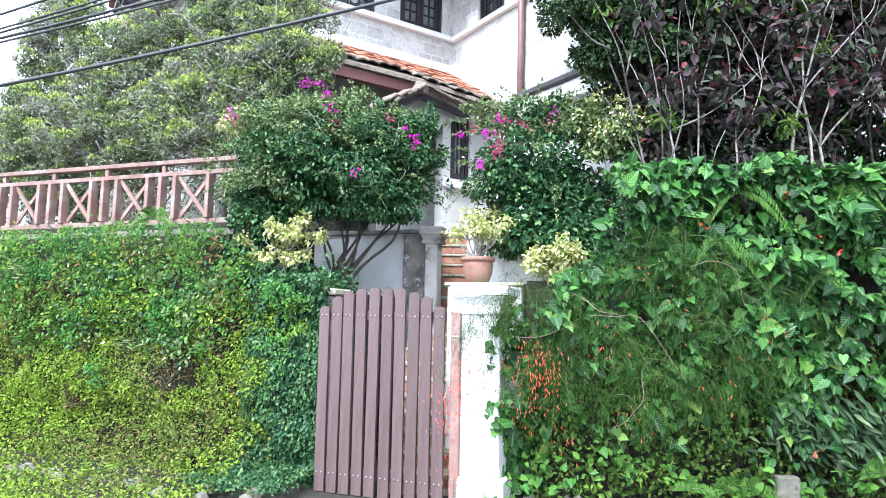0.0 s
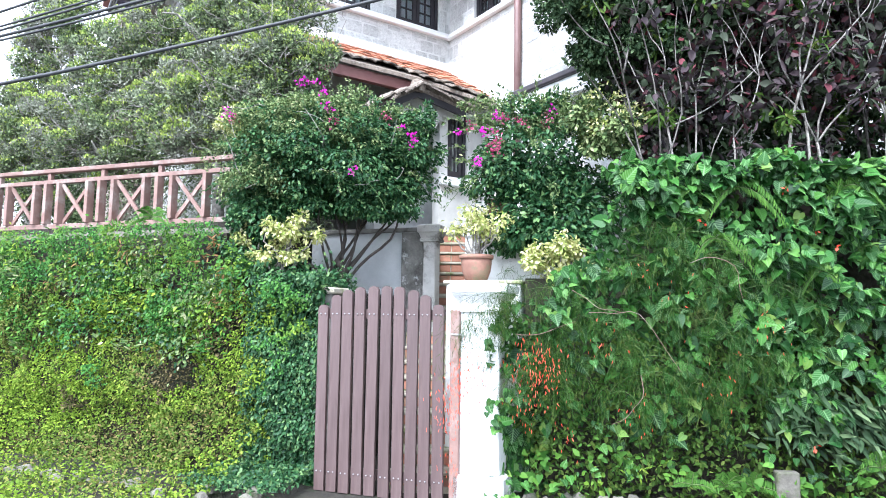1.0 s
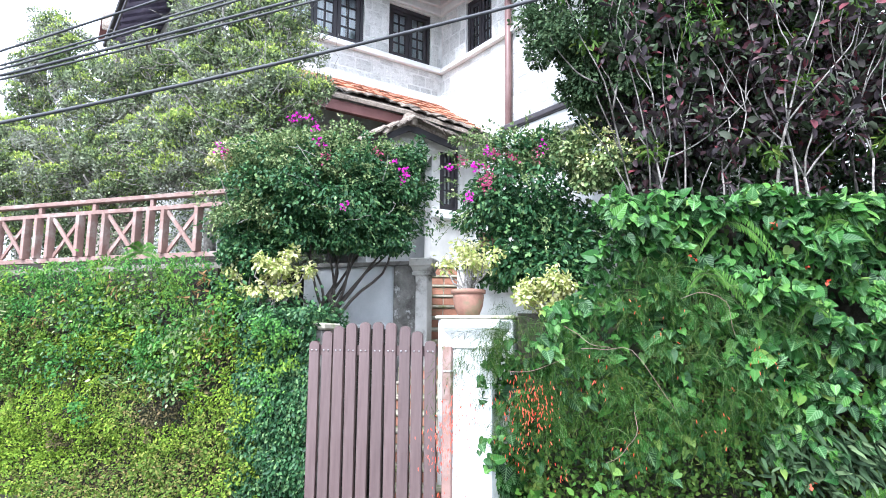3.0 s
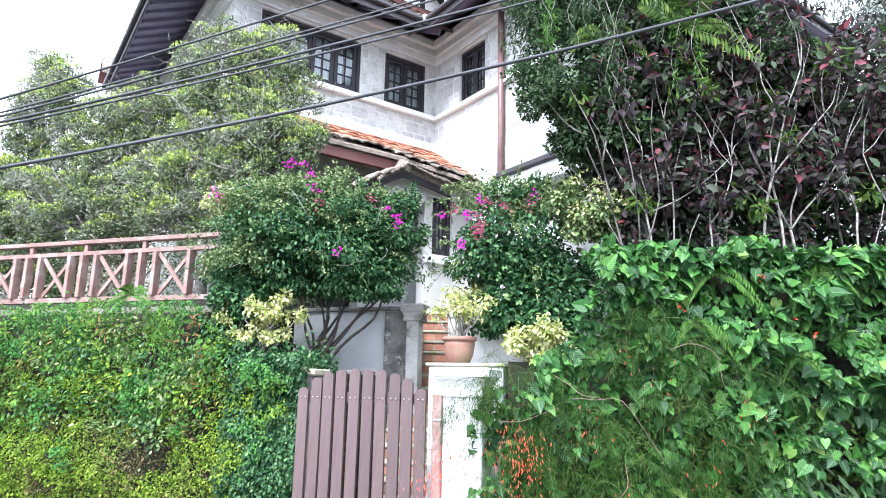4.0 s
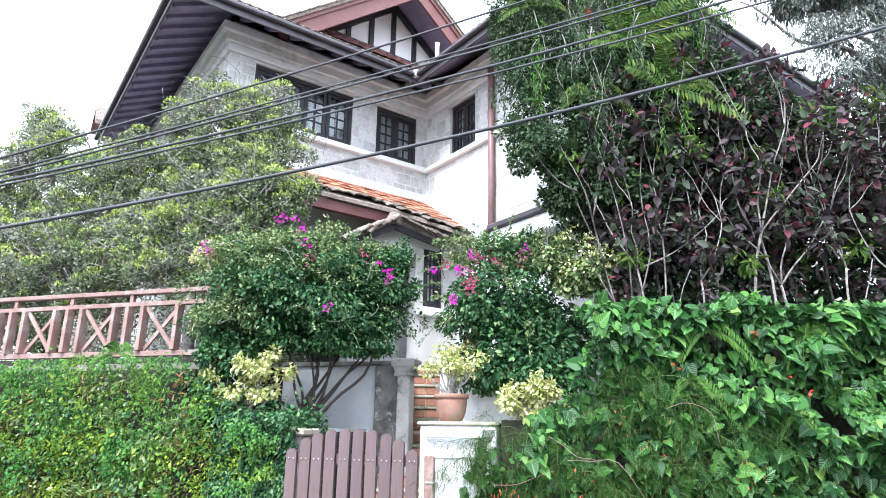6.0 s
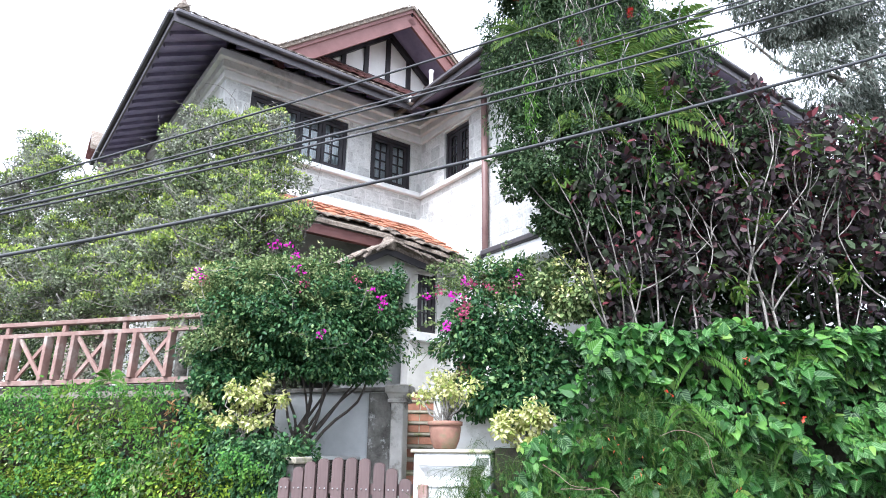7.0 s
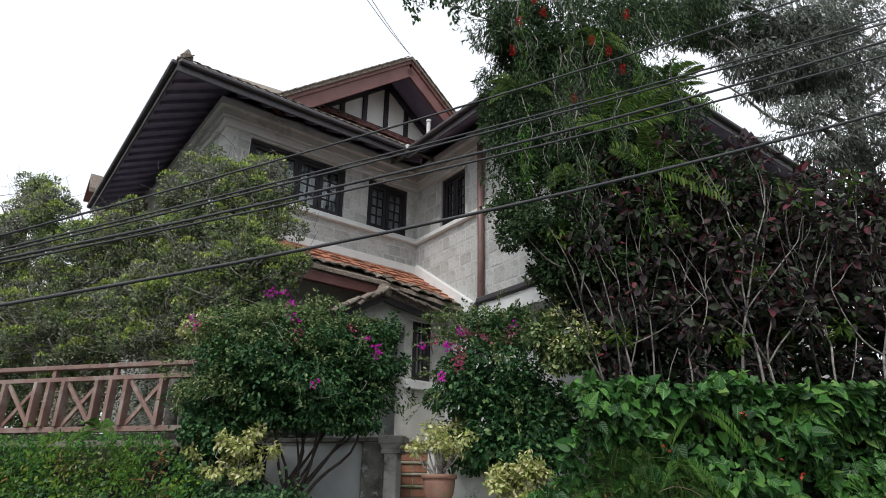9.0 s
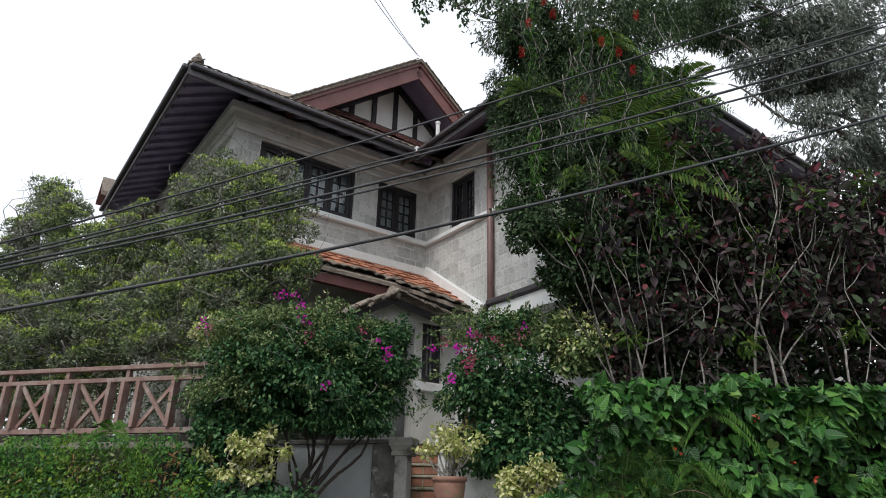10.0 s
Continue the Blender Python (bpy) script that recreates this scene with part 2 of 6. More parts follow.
SOIL_MOSS = leafy("brown_moss", [(0, (0.05, 0.045, 0.02)), (0.6, (0.11, 0.1, 0.045)), (1, (0.2, 0.15, 0.075))], 0.85)
# second fern green, its low tones darkened to stand for shade
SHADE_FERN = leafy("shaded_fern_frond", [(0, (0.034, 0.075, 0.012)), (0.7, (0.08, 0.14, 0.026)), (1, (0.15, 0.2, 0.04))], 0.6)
RED = leafy("scarlet_brush_flower", [(0, (0.3, 0.012, 0.012)), (1, (0.55, 0.03, 0.03))], 0.7)
GREYTREE = leafy("grey_needle_spray", [(0, (0.070, 0.084, 0.070)), (0.6, (0.168, 0.196, 0.161)), (1, (0.336, 0.350, 0.308))], 0.8)
FARTREE = leafy("distant_foliage", [(0, (0.03, 0.055, 0.02)), (1, (0.09, 0.13, 0.05))], 0.8)


# ---- builders ----
def part(name, bm, material, parent=None, label="", m=None, smooth=False):
    me = bpy.data.meshes.new(name)
    bm.to_mesh(me)
    bm.free()
    me.materials.append(material)
    if smooth:
        me.shade_smooth()
    ob = new(name, me)
    ob.parent = parent
    if m is not None:
        ob.matrix_basis = m
    return tagged(ob, label)


def thing(name, m, label, category, group="", kind=""):
    ob = new(name)
    ob.matrix_basis = m
    ob.empty_display_size = 0.1
    return tagged(ob, label, category, group, kind)


def box(lo, hi, bevel=0.0, bm=None, m=None):
    bm = bm or bmesh.new()
    made = bmesh.ops.create_cube(bm, size=1)["verts"]
    size = [h - o for o, h in zip(lo, hi)]
    mat = Matrix.Translation([(h + o) / 2 for o, h in zip(lo, hi)]) @ Matrix.Diagonal((*size, 1))
    bmesh.ops.transform(bm, matrix=(m or Matrix()) @ mat, verts=made)
    if bevel:
        edges = list({e for v in made for e in v.link_edges})
        bmesh.ops.bevel(bm, geom=edges, offset=bevel, segments=1, affect="EDGES", clamp_overlap=True)
    return bm


def beam(p, q, w, h, bevel=0.0, bm=None, up=(0, 0, 1)):
    """A bar from p to q, w wide and h deep, its h side towards up."""
    p, q = Vector(p), Vector(q)
    d = (q - p).normalized()
    s = d.cross(Vector(up)).normalized()
    u = s.cross(d)
    m = Matrix((s, d, u)).transposed().to_4x4()
    m.translation = (p + q) / 2
    L = (q - p).length
    return box((-w / 2, -L / 2, -h / 2), (w / 2, L / 2, h / 2), bevel, bm, m)


def prism(points, z0, z1, bm=None):
    """A plan polygon raised from z0 to z1."""
    bm = bm or bmesh.new()
    lo = [bm.verts.new((x, y, z0)) for x, y in points]
    hi = [bm.verts.new((x, y, z1)) for x, y in points]
    k = len(points)
    bm.faces.new(hi)
    bm.faces.new(lo[::-1])
    for i in range(k):
        bm.faces.new((lo[i], lo[(i + 1) % k], hi[(i + 1) % k], hi[i]))
    bmesh.ops.recalc_face_normals(bm, faces=bm.faces)
    return bm


def slab(corners, thick, bm=None):
    """A sloping plate: corners of its upper side, thickened straight down."""
    bm = bm or bmesh.new()
    hi = [bm.verts.new(c) for c in corners]
    lo = [bm.verts.new((c[0], c[1], c[2] - thick)) for c in corners]
    k = len(corners)
    bm.faces.new(hi)
    bm.faces.new(lo[::-1])
    for i in range(k):
        bm.faces.new((lo[i], lo[(i + 1) % k], hi[(i + 1) % k], hi[i]))
    bmesh.ops.recalc_face_normals(bm, faces=bm.faces)
    return bm


def lathe(profile, seg=20, bm=None):
    bm = bm or bmesh.new()
    rings = [[bm.verts.new((r * math.cos(2 * math.pi * i / seg), r * math.sin(2 * math.pi * i / seg), z)) for i in range(seg)] for r, z in profile]
    for a, b in zip(rings, rings[1:]):
        for i in range(seg):
            bm.faces.new((a[i], a[(i + 1) % seg], b[(i + 1) % seg], b[i]))
    bm.faces.new(rings[0][::-1])
    bm.faces.new(rings[-1])
    return bm


def tube_data(paths, sides=6):
    """Verts and faces of tapered tubes; each path is a list of (point, radius)."""
    V, Fc = [], []
    for path in paths:
        base = len(V)
        k = len(path)
        for i, (p, r) in enumerate(path):
            p = Vector(p)
            a = Vector(path[max(i - 1, 0)][0])
            b = Vector(path[min(i + 1, k - 1)][0])
            d = (b - a).normalized() if (b - a).length > 1e-6 else Vector((0, 0, 1))
            s = d.cross(Vector((0.31, 0.95, 0.1))).normalized()
            u = d.cross(s)
            for j in range(sides):
                t = 2 * math.pi * j / sides
                V.append(p + float(r) * (math.cos(t) * s + math.sin(t) * u))
        for i in range(k - 1):
            for j in range(sides):
                x, y = base + i * sides, (j + 1) % sides
                Fc.append((x + j, x + y, x + sides + y, x + sides + j))
        Fc.append(tuple(base + j for j in range(sides))[::-1])
        Fc.append(tuple(base + (k - 1) * sides + j for j in range(sides)))
    return V, Fc


def tubes(name, paths, material, parent=None, label="", sides=6, kind=""):
    V, Fc = tube_data(paths, sides)
    me = bpy.data.meshes.new(name)
    me.from_pydata(V, [], Fc)
    me.materials.append(material)
    me.shade_smooth()
    ob = new(name, me)
    ob.parent = parent
    return tagged(ob, label, kind=kind)


SHAPES = {
    "oval": ([(0, 0, 0), (0.27, 0.32, 0.07), (0.22, 0.7, 0.05), (0, 1, -0.08), (-0.22, 0.7, 0.05), (-0.27, 0.32, 0.07)], [(0, 1, 2, 3), (0, 3, 4, 5)]),
    "long": ([(0, 0, 0), (0.1, 0.35, 0.03), (0.09, 0.7, -0.02), (0, 1, -0.16), (-0.09, 0.7, -0.02), (-0.1, 0.35, 0.03)], [(0, 1, 2, 3), (0, 3, 4, 5)]),
    "spike": ([(0, 0, 0), (0.045, 0.5, 0.01), (0, 1, -0.05), (-0.045, 0.5, 0.01)], [(0, 1, 2, 3)]),
    "thread": ([(0, 0, 0), (0.016, 0.5, 0.01), (0, 1, -0.05), (-0.016, 0.5, 0.01)], [(0, 1, 2, 3)]),
    "blade": ([(0, 0, 0), (0.13, 0.35, 0.05), (0.11, 0.7, -0.02), (0, 1, -0.16), (-0.11, 0.7, -0.02), (-0.13, 0.35, 0.05)], [(0, 1, 2, 3), (0, 3, 4, 5)]),
    "quad": ([(0, 0, 0), (0.36, 0.5, 0.06), (0, 1, -0.04), (-0.36, 0.5, 0.06)], [(0, 1, 2), (0, 2, 3)]),
    "heart": ([(0, 0, 0), (0.16, -0.14, 0.03), (0.36, -0.1, 0.07), (0.44, 0.12, 0.08), (0.38, 0.4, 0.06), (0.21, 0.7, 0.01), (0, 1, -0.12), (0, 0.38, -0.02), (0, 0.7, -0.05),
               (-0.21, 0.7, 0.01), (-0.38, 0.4, 0.06), (-0.44, 0.12, 0.08), (-0.36, -0.1, 0.07), (-0.16, -0.14, 0.03)],
              [(0, 1, 2, 3), (0, 3, 4, 7), (7, 4, 5, 8), (8, 5, 6), (0, 11, 12, 13), (0, 7, 10, 11), (7, 8, 9, 10), (8, 6, 9)]),
    "spray": ([(0, 0, 0), (0.2, 0.45, 0.05), (0.34, 0.8, 0), (0.1, 0.75, 0.02), (0, 1, -0.05), (-0.12, 0.72, 0.02), (-0.36, 0.75, 0), (-0.2, 0.42, 0.05)], [(0, 1, 2, 3), (0, 3, 4, 5), (0, 5, 6, 7)]),
}
rng = np.random.default_rng(7)


def unit(v):
    return v / np.maximum(np.linalg.norm(v, axis=-1, keepdims=True), 1e-9)


def leaves(name, P, D, N, size, shape, material, parent=None, label="", kind="stuff"):
    """One mesh of leaves at P, each pointing along D with its face towards N."""
    verts, faces = SHAPES[shape]
    T = np.array(verts, float)
    n, k = len(P), len(T)
    D = unit(D)
    R = unit(np.cross(D, N))
    U = np.cross(R, D)
    S = np.broadcast_to(np.asarray(size, float).reshape(-1, 1, 1), (n, 1, 1))
    V = P[:, None] + S * (T[None, :, :1] * R[:, None] + T[None, :, 1:2] * D[:, None] + T[None, :, 2:] * U[:, None])
    loops = np.concatenate([np.array(f) for f in faces])
    counts = np.array([len(f) for f in faces])
    allv = (loops[None] + k * np.arange(n)[:, None]).ravel()
    tot = np.tile(counts, n)
    start = np.concatenate([[0], np.cumsum(tot)[:-1]])
    me = bpy.data.meshes.new(name)
    me.vertices.add(n * k)
    me.vertices.foreach_set("co", V.ravel())
    me.loops.add(len(allv))
    me.loops.foreach_set("vertex_index", allv.astype(np.int32))
    me.polygons.add(len(tot))
    me.polygons.foreach_set("loop_start", start.astype(np.int32))
    uv = me.uv_layers.new(name="UVMap")
    uv.data.foreach_set("uv", np.tile(T[loops, :2], (n, 1)).ravel())
    me.update()
    me.validate()
    me.materials.append(material)
    ob = new(name, me)
    ob.parent = parent
    return tagged(ob, label, kind=kind)


def jitter(n, s):
    return rng.normal(0, s, (n, 3))


def crown_points(centre, radii, n, clumps=40, spread=0.3, inner=0.55, flat=0.0):
    """Points in clumps over an uneven ball: places and outward ways."""
    c = unit(rng.normal(0, 1, (clumps, 3)))
    c[:, 2] = np.where(c[:, 2] < -0.4, c[:, 2] * 0.5, c[:, 2])
    depth = rng.uniform(inner, 1.0, (clumps, 1)) * rng.choice([0.85, 1.0, 1.0, 1.16], (clumps, 1))
    mid = c * depth
    own = rng.integers(0, clumps, n)
    off = unit(rng.normal(0, 1, (n, 3))) * spread * np.cbrt(rng.uniform(0.15, 1, (n, 1))) * rng.uniform(0.7, 1.25, (clumps, 1))[own]
    p = mid[own] + off
    out = unit(0.6 * unit(p) + 0.6 * unit(off))
    return np.asarray(centre) + p * np.asarray(radii), out


def limb(p, q, r0, r1, wob=0.05, k=6):
    p, q = Vector(p), Vector(q)
    L = (q - p).length
    pts = []
    for i in range(k + 1):
        t = i / k
        w = Vector(rng.normal(0, 1, 3)) * wob * L * (0 if i in (0, k) else 1) * 0.5
        pts.append((p.lerp(q, t) + w, r0 + (r1 - r0) * t))
    return pts


def bough(p, q, r0, r1, bend=0.12, k=9):
    """A limb that curves smoothly from p to q."""
    p, q = Vector(p), Vector(q)
    L = (q - p).length
    a, b = Vector(rng.normal(0, 1, 3)) * bend * L * 0.5, Vector(rng.normal(0, 1, 3)) * bend * L * 0.22
    return [(p.lerp(q, i / k) + a * math.sin(math.pi * i / k) + b * math.sin(2.6 * math.pi * i / k) * math.sin(math.pi * i / k), r0 + (r1 - r0) * i / k) for i in range(k + 1)]


def square_loft(profile, bm=None):
    """A square pillar or moulding from (half width, height) pairs."""
    bm = bm or bmesh.new()
    rings = [[bm.verts.new((x * r, y * r, z)) for x, y in ((-1, -1), (1, -1), (1, 1), (-1, 1))] for r, z in profile]
    for a, b in zip(rings, rings[1:]):
        for i in range(4):
            bm.faces.new((a[i], a[(i + 1) % 4], b[(i + 1) % 4], b[i]))
    bm.faces.new(rings[0][::-1])
    bm.faces.new(rings[-1])
    return bm


def plan(x, y, turn, z=0.0):
    return pose(x, y, z, 0, 0, turn)


FRONT = plan(0, 7.25, -17)          # street frontage: x along it, y into the garden
HOUSE = plan(0.42, 12.4, 36)        # house: x along its front, y into it


def at(m, x, y, z=0.0):
    return m @ Vector((x, y, z))


# ---- ground and terraces ----
tagged(part("ground", box((-400, -300, -0.6), (400, 500, -0.06)), EARTH_AND_SHADE), "dark soil and grass verge under the hedges", "ground", kind="structure")
tagged(part("road", box((-60, -10, -0.3), (60, -1.95, -0.02)), ROAD, m=FRONT), "grey asphalt lane in front of the garden wall", "road", kind="structure")
tagged(part("verge", slab([(-60, -1.95, 0.0), (0.9, -1.95, -0.05), (0.9, 0.4, -0.05), (-0.8, 0.4, -0.05), (-1.2, 0.4, 0.3), (-60, 0.4, 0.3)], 0.3), EARTH_AND_SHADE, m=FRONT), "strip of soil and weeds between road and garden wall", "ground", kind="structure")
tagged(part("terrace", prism([(-30, 0.62), (-2.15, 0.62), (-2.3, 1.5), (-2.3, 2.4), (-0.45, 2.42), (-1.5, 6), (-1.6, 30), (-30, 30)], -0.3, 2.8), EARTH_AND_SHADE, m=FRONT), "raised garden terrace behind the creeper-covered wall", "terrace", kind="structure")
tagged(part("flower_bed", prism([(-2.3, 0.5), (-0.9, 0.5), (-0.9, 2.25), (-2.3, 2.25)], -0.3, 1.96), EARTH_AND_SHADE, m=FRONT), "planting bed of dark soil behind the gate pillar", "flower bed", kind="structure")
tagged(part("terrace", prism([(1.2, 0.75), (30, 9.6), (30, 30), (-1.2, 30), (-1.0, 6), (0.38, 1.72), (1.2, 1.72)], -0.3, 2.1), EARTH_AND_SHADE, m=FRONT), "raised garden bed behind the hedge", "terrace", kind="structure")
tagged(part("wall_front", box((-14, 0.37, -0.2), (-2.15, 0.62, 2.7)), RUBBLE, m=FRONT), "rubble retaining wall hidden under creepers", "wall", kind="structure")

# ---- house ----
house = thing("house", HOUSE, "two-storey grey stone hill house with tiled roofs and dark timber windows", "house")
L, EAVE = -3.94, 8.28
SLOPE = 0.78


def wall_with_holes(name, x0, x1, z0, z1, thick, holes, material, parent, m=None, label=""):
    """A wall in its local x-z plane, outer face at y=0, with rectangular openings (x0, x1, z0, z1) through it."""
    xs = sorted({x0, x1, *(h[0] for h in holes), *(h[1] for h in holes)})
    zs = sorted({z0, z1, *(h[2] for h in holes), *(h[3] for h in holes)})
    bm = bmesh.new()
    for a, b in zip(xs, xs[1:]):
        for c, d in zip(zs, zs[1:]):
            if not any(h[0] <= a and b <= h[1] and h[2] <= c and d <= h[3] for h in holes):
                box((a, 0, c), (b, thick, d), 0, bm)
    bmesh.ops.remove_doubles(bm, verts=bm.verts, dist=1e-4)
    bm.verts.index_update()
    seen = {}
    for f in bm.faces:
        seen.setdefault(tuple(sorted(v.index for v in f.verts)), []).append(f)
    bmesh.ops.delete(bm, geom=[f for fs in seen.values() if len(fs) > 1 for f in fs], context="FACES_ONLY")
    return part(name, bm, material, parent, label, m)


SILL, HEAD = 6.88, 7.88
WIN_A, WIN_B, WIN_C = (-3.5, -1.64, SILL, HEAD), (-1.15, -0.24, SILL, HEAD), (0.76, 1.5, SILL, HEAD)
F1 = pose(0, 0, 0)
F2 = pose(0, 0, 0, 0, 0, -90)       # local x runs out from the inner corner along the right wing
SIDE = pose(L, 0, 0, 0, 0, -90)
wall_front = wall_with_holes("wall", L, 0.3, 2.6, 8.5, 0.3, [WIN_A, WIN_B, (-3.4, -1.5, 2.9, 5.0)], MORTAR, house, F1, "coursed grey ashlar stone wall")
wall_wing = wall_with_holes("wall", 0.0, 4.2, 2.0, 8.5, 0.3, [WIN_C], MORTAR, house, F2, "coursed grey ashlar stone wall")
wall_side = wall_with_holes("wall", -4.7, -0.3, 2.6, 8.5, 0.3, [(-1.5, -0.75, SILL, HEAD)], RENDER_GREY, house, SIDE, "grey stone side wall")
wall_end = wall_with_holes("wall", 0.0, 8.0, 2.0, 8.5, 0.3, [], RENDER_GREY, house, pose(0.3, -4.2, 0), "grey rendered wall")
part("back_wall", box((L, 4.7, 2.6), (8.0, 5.0, 8.5)), RENDER_GREY, house)
part("end_wall", box((8.0, -4.2, 2.0), (8.3, 5.0, 8.5)), RENDER_GREY, house)
# unseen floor and wall, coloured dark as the shade of the rooms
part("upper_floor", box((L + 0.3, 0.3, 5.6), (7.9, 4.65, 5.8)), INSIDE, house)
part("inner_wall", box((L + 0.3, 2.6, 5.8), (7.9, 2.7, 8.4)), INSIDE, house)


BLOCK = bpy.data.meshes.new("block")
bm = box((-0.5, -0.5, -0.5), (0.5, 0.5, 0.5))
bmesh.ops.bevel(bm, geom=list(bm.edges), offset=0.045, segments=1, affect="EDGES")
bm.to_mesh(BLOCK)
bm.free()
BLOCK.materials.append(STONE)


def ashlar(wall, x0, x1, z0, z1, holes, course=0.24, longest=0.34):
    """Uneven courses of squared stones standing proud of the mortar of a wall."""
    z = z0
    while z < z1 - 0.06:
        h = min(course * rng.uniform(0.75, 1.3), z1 - z)
        x = x0 - rng.uniform(0, 0.2)
        while x < x1:
            w = rng.uniform(0.14, longest)
            a, b = max(x, x0), min(x + w, x1)
            x += w
            for h0, h1, k0, k1 in holes:
                if k0 - 0.02 < z + h / 2 < k1 + 0.02:
                    if a < h0 < b:
                        b = h0
                    elif a < h1 < b:
                        a = h1
                    elif h0 <= a and b <= h1:
                        b = a
            if b - a > 0.07:
                ob = new("stone", BLOCK)
                ob.parent = wall
                ob.location = ((a + b) / 2, 0.0095 + rng.uniform(-0.002, 0.002), z + h / 2)
                ob.scale = (b - a - 0.032, 0.03, h - 0.03)
                ob.rotation_euler = (0, radians(rng.normal(0, 1.6)), 0)
        z += h


def casement(hole, m, leaves_n, cols, rows=4, curtain=True):
    x0, x1, z0, z1 = hole
    w = part("window", box((x0, 0.05, z1 - 0.07), (x1, 0.13, z1)), DARK_WOOD, house, "dark timber casement window with small panes", m)
    part("frame", box((x0, 0.05, z0), (x0 + 0.06, 0.13, z1 - 0.07)), DARK_WOOD, w)
    part("frame", box((x1 - 0.06, 0.05, z0), (x1, 0.13, z1 - 0.07)), DARK_WOOD, w)
    part("frame", box((x0 + 0.06, 0.05, z0), (x1 - 0.06, 0.13, z0 + 0.05)), DARK_WOOD, w)
    step = (x1 - x0 - 0.12) / leaves_n
    for i in range(leaves_n):
        a, b = x0 + 0.06 + i * step + 0.006, x0 + 0.06 + (i + 1) * step - 0.006
        lo, hi = z0 + 0.055, z1 - 0.075
        bm = bmesh.new()
        for p, q in (((a, lo), (a + 0.065, hi)), ((b - 0.065, lo), (b, hi)), ((a + 0.065, lo), (b - 0.065, lo + 0.06)), ((a + 0.065, hi - 0.06), (b - 0.065, hi))):
            box((p[0], 0.07, p[1]), (q[0], 0.11, q[1]), 0, bm)
        for j in range(1, cols):
            x = a + 0.065 + (b - a - 0.13) * j / cols
            box((x - 0.011, 0.075, lo + 0.06), (x + 0.011, 0.105, hi - 0.06), 0, bm)
        for j in range(1, rows):
            z = lo + 0.06 + (hi - lo - 0.12) * j / rows
            box((a + 0.065, 0.077, z - 0.011), (b - 0.065, 0.103, z + 0.011), 0, bm)
        part("sash", bm, DARK_WOOD, w)
        g = part("pane", box((a + 0.06, 0.088, lo + 0.055), (b - 0.06, 0.093, hi - 0.055)), GLASS, w)
        g.visible_shadow = False
    if curtain:
        bm = bmesh.new()
        k = int((x1 - x0) / 0.03)
        rows2 = [[bm.verts.new((x0 + 0.05 + (x1 - x0 - 0.1) * i / k, 0.2 + 0.022 * math.sin(i * 1.7) + 0.01 * math.sin(i * 0.6), z)) for i in range(k + 1)] for z in (z0, z1)]
        for i in range(k):
            if not (0.42 < (i / k * leaves_n) % 1 < 0.6 and i % 3 == 0):
                bm.faces.new((rows2[0][i], rows2[0][i + 1], rows2[1][i + 1], rows2[1][i]))
        part("curtain", bm, CURTAIN, w, "pale drawn curtain")
    return w


casement(WIN_A, F1, 4, 2)
casement(WIN_B, F1, 2, 2)
casement(WIN_C, F2, 2, 2)
casement((-1.5, -0.75, SILL, HEAD), SIDE, 2, 2, curtain=False)

# string course at sill height, cornice under the eaves, drip course over the porch roof
for name, z0, z1, out, mt in (("sill_course", SILL - 0.12, SILL - 0.06, 0.09, CLEAN_WHITE), ("sill_course", SILL - 0.06, SILL - 0.005, 0.05, CLEAN_WHITE),
                              ("cornice", 8.2, 8.34, 0.2, CORNICE), ("cornice", 8.06, 8.2, 0.12, CORNICE), ("cornice", 7.92, 8.06, 0.06, CORNICE)):
    part(name, box((L - out, -out, z0), (-out, 0.0, z1), 0.008), mt, house)
    part(name, box((-out, -4.2, z0), (0.0, 0.0, z1), 0.008), mt, house)
    part(name, box((L - out, 0.0, z0), (L, 4.7, z1), 0.008), mt, house)

# main roofs
OUT, SIDE_OUT = 0.8, 1.07
x0, y0 = L - SIDE_OUT, -OUT
ridge_y = 2.5
zr = EAVE + SLOPE * (ridge_y - y0)
bm = slab([(x0, y0, EAVE), (9, y0, EAVE), (9, ridge_y, zr), (x0 + (ridge_y - y0), ridge_y, zr)], 0.07)
slab([(x0, y0, EAVE), (x0 + (ridge_y - y0), ridge_y, zr), (x0, 2 * ridge_y - y0, EAVE)], 0.07, bm)
slab([(x0, 2 * ridge_y - y0, EAVE), (x0 + (ridge_y - y0), ridge_y, zr), (9, ridge_y, zr), (9, 2 * ridge_y - y0, EAVE)], 0.07, bm)
main_roof = part("roof", bm, OLD_TILE, house, "weathered clay tile hipped roof")
wy0, wx0, wx1 = -5.0, -0.8, 6.4
wr = EAVE + SLOPE * (wx1 - wx0) / 2
mx = (wx0 + wx1) / 2
hy = wy0 + (wx1 - wx0) / 2
bm = slab([(wx0, wy0, EAVE), (mx, hy, wr), (mx, 3, wr), (wx0, 3, EAVE)], 0.07)
slab([(wx1, wy0, EAVE), (wx1, 3, EAVE), (mx, 3, wr), (mx, hy, wr)], 0.07, bm)
slab([(wx0, wy0, EAVE), (wx1, wy0, EAVE), (mx, hy, wr)], 0.07, bm)
wing_roof = part("roof", bm, OLD_TILE, house, "weathered clay tile hipped roof of the wing")
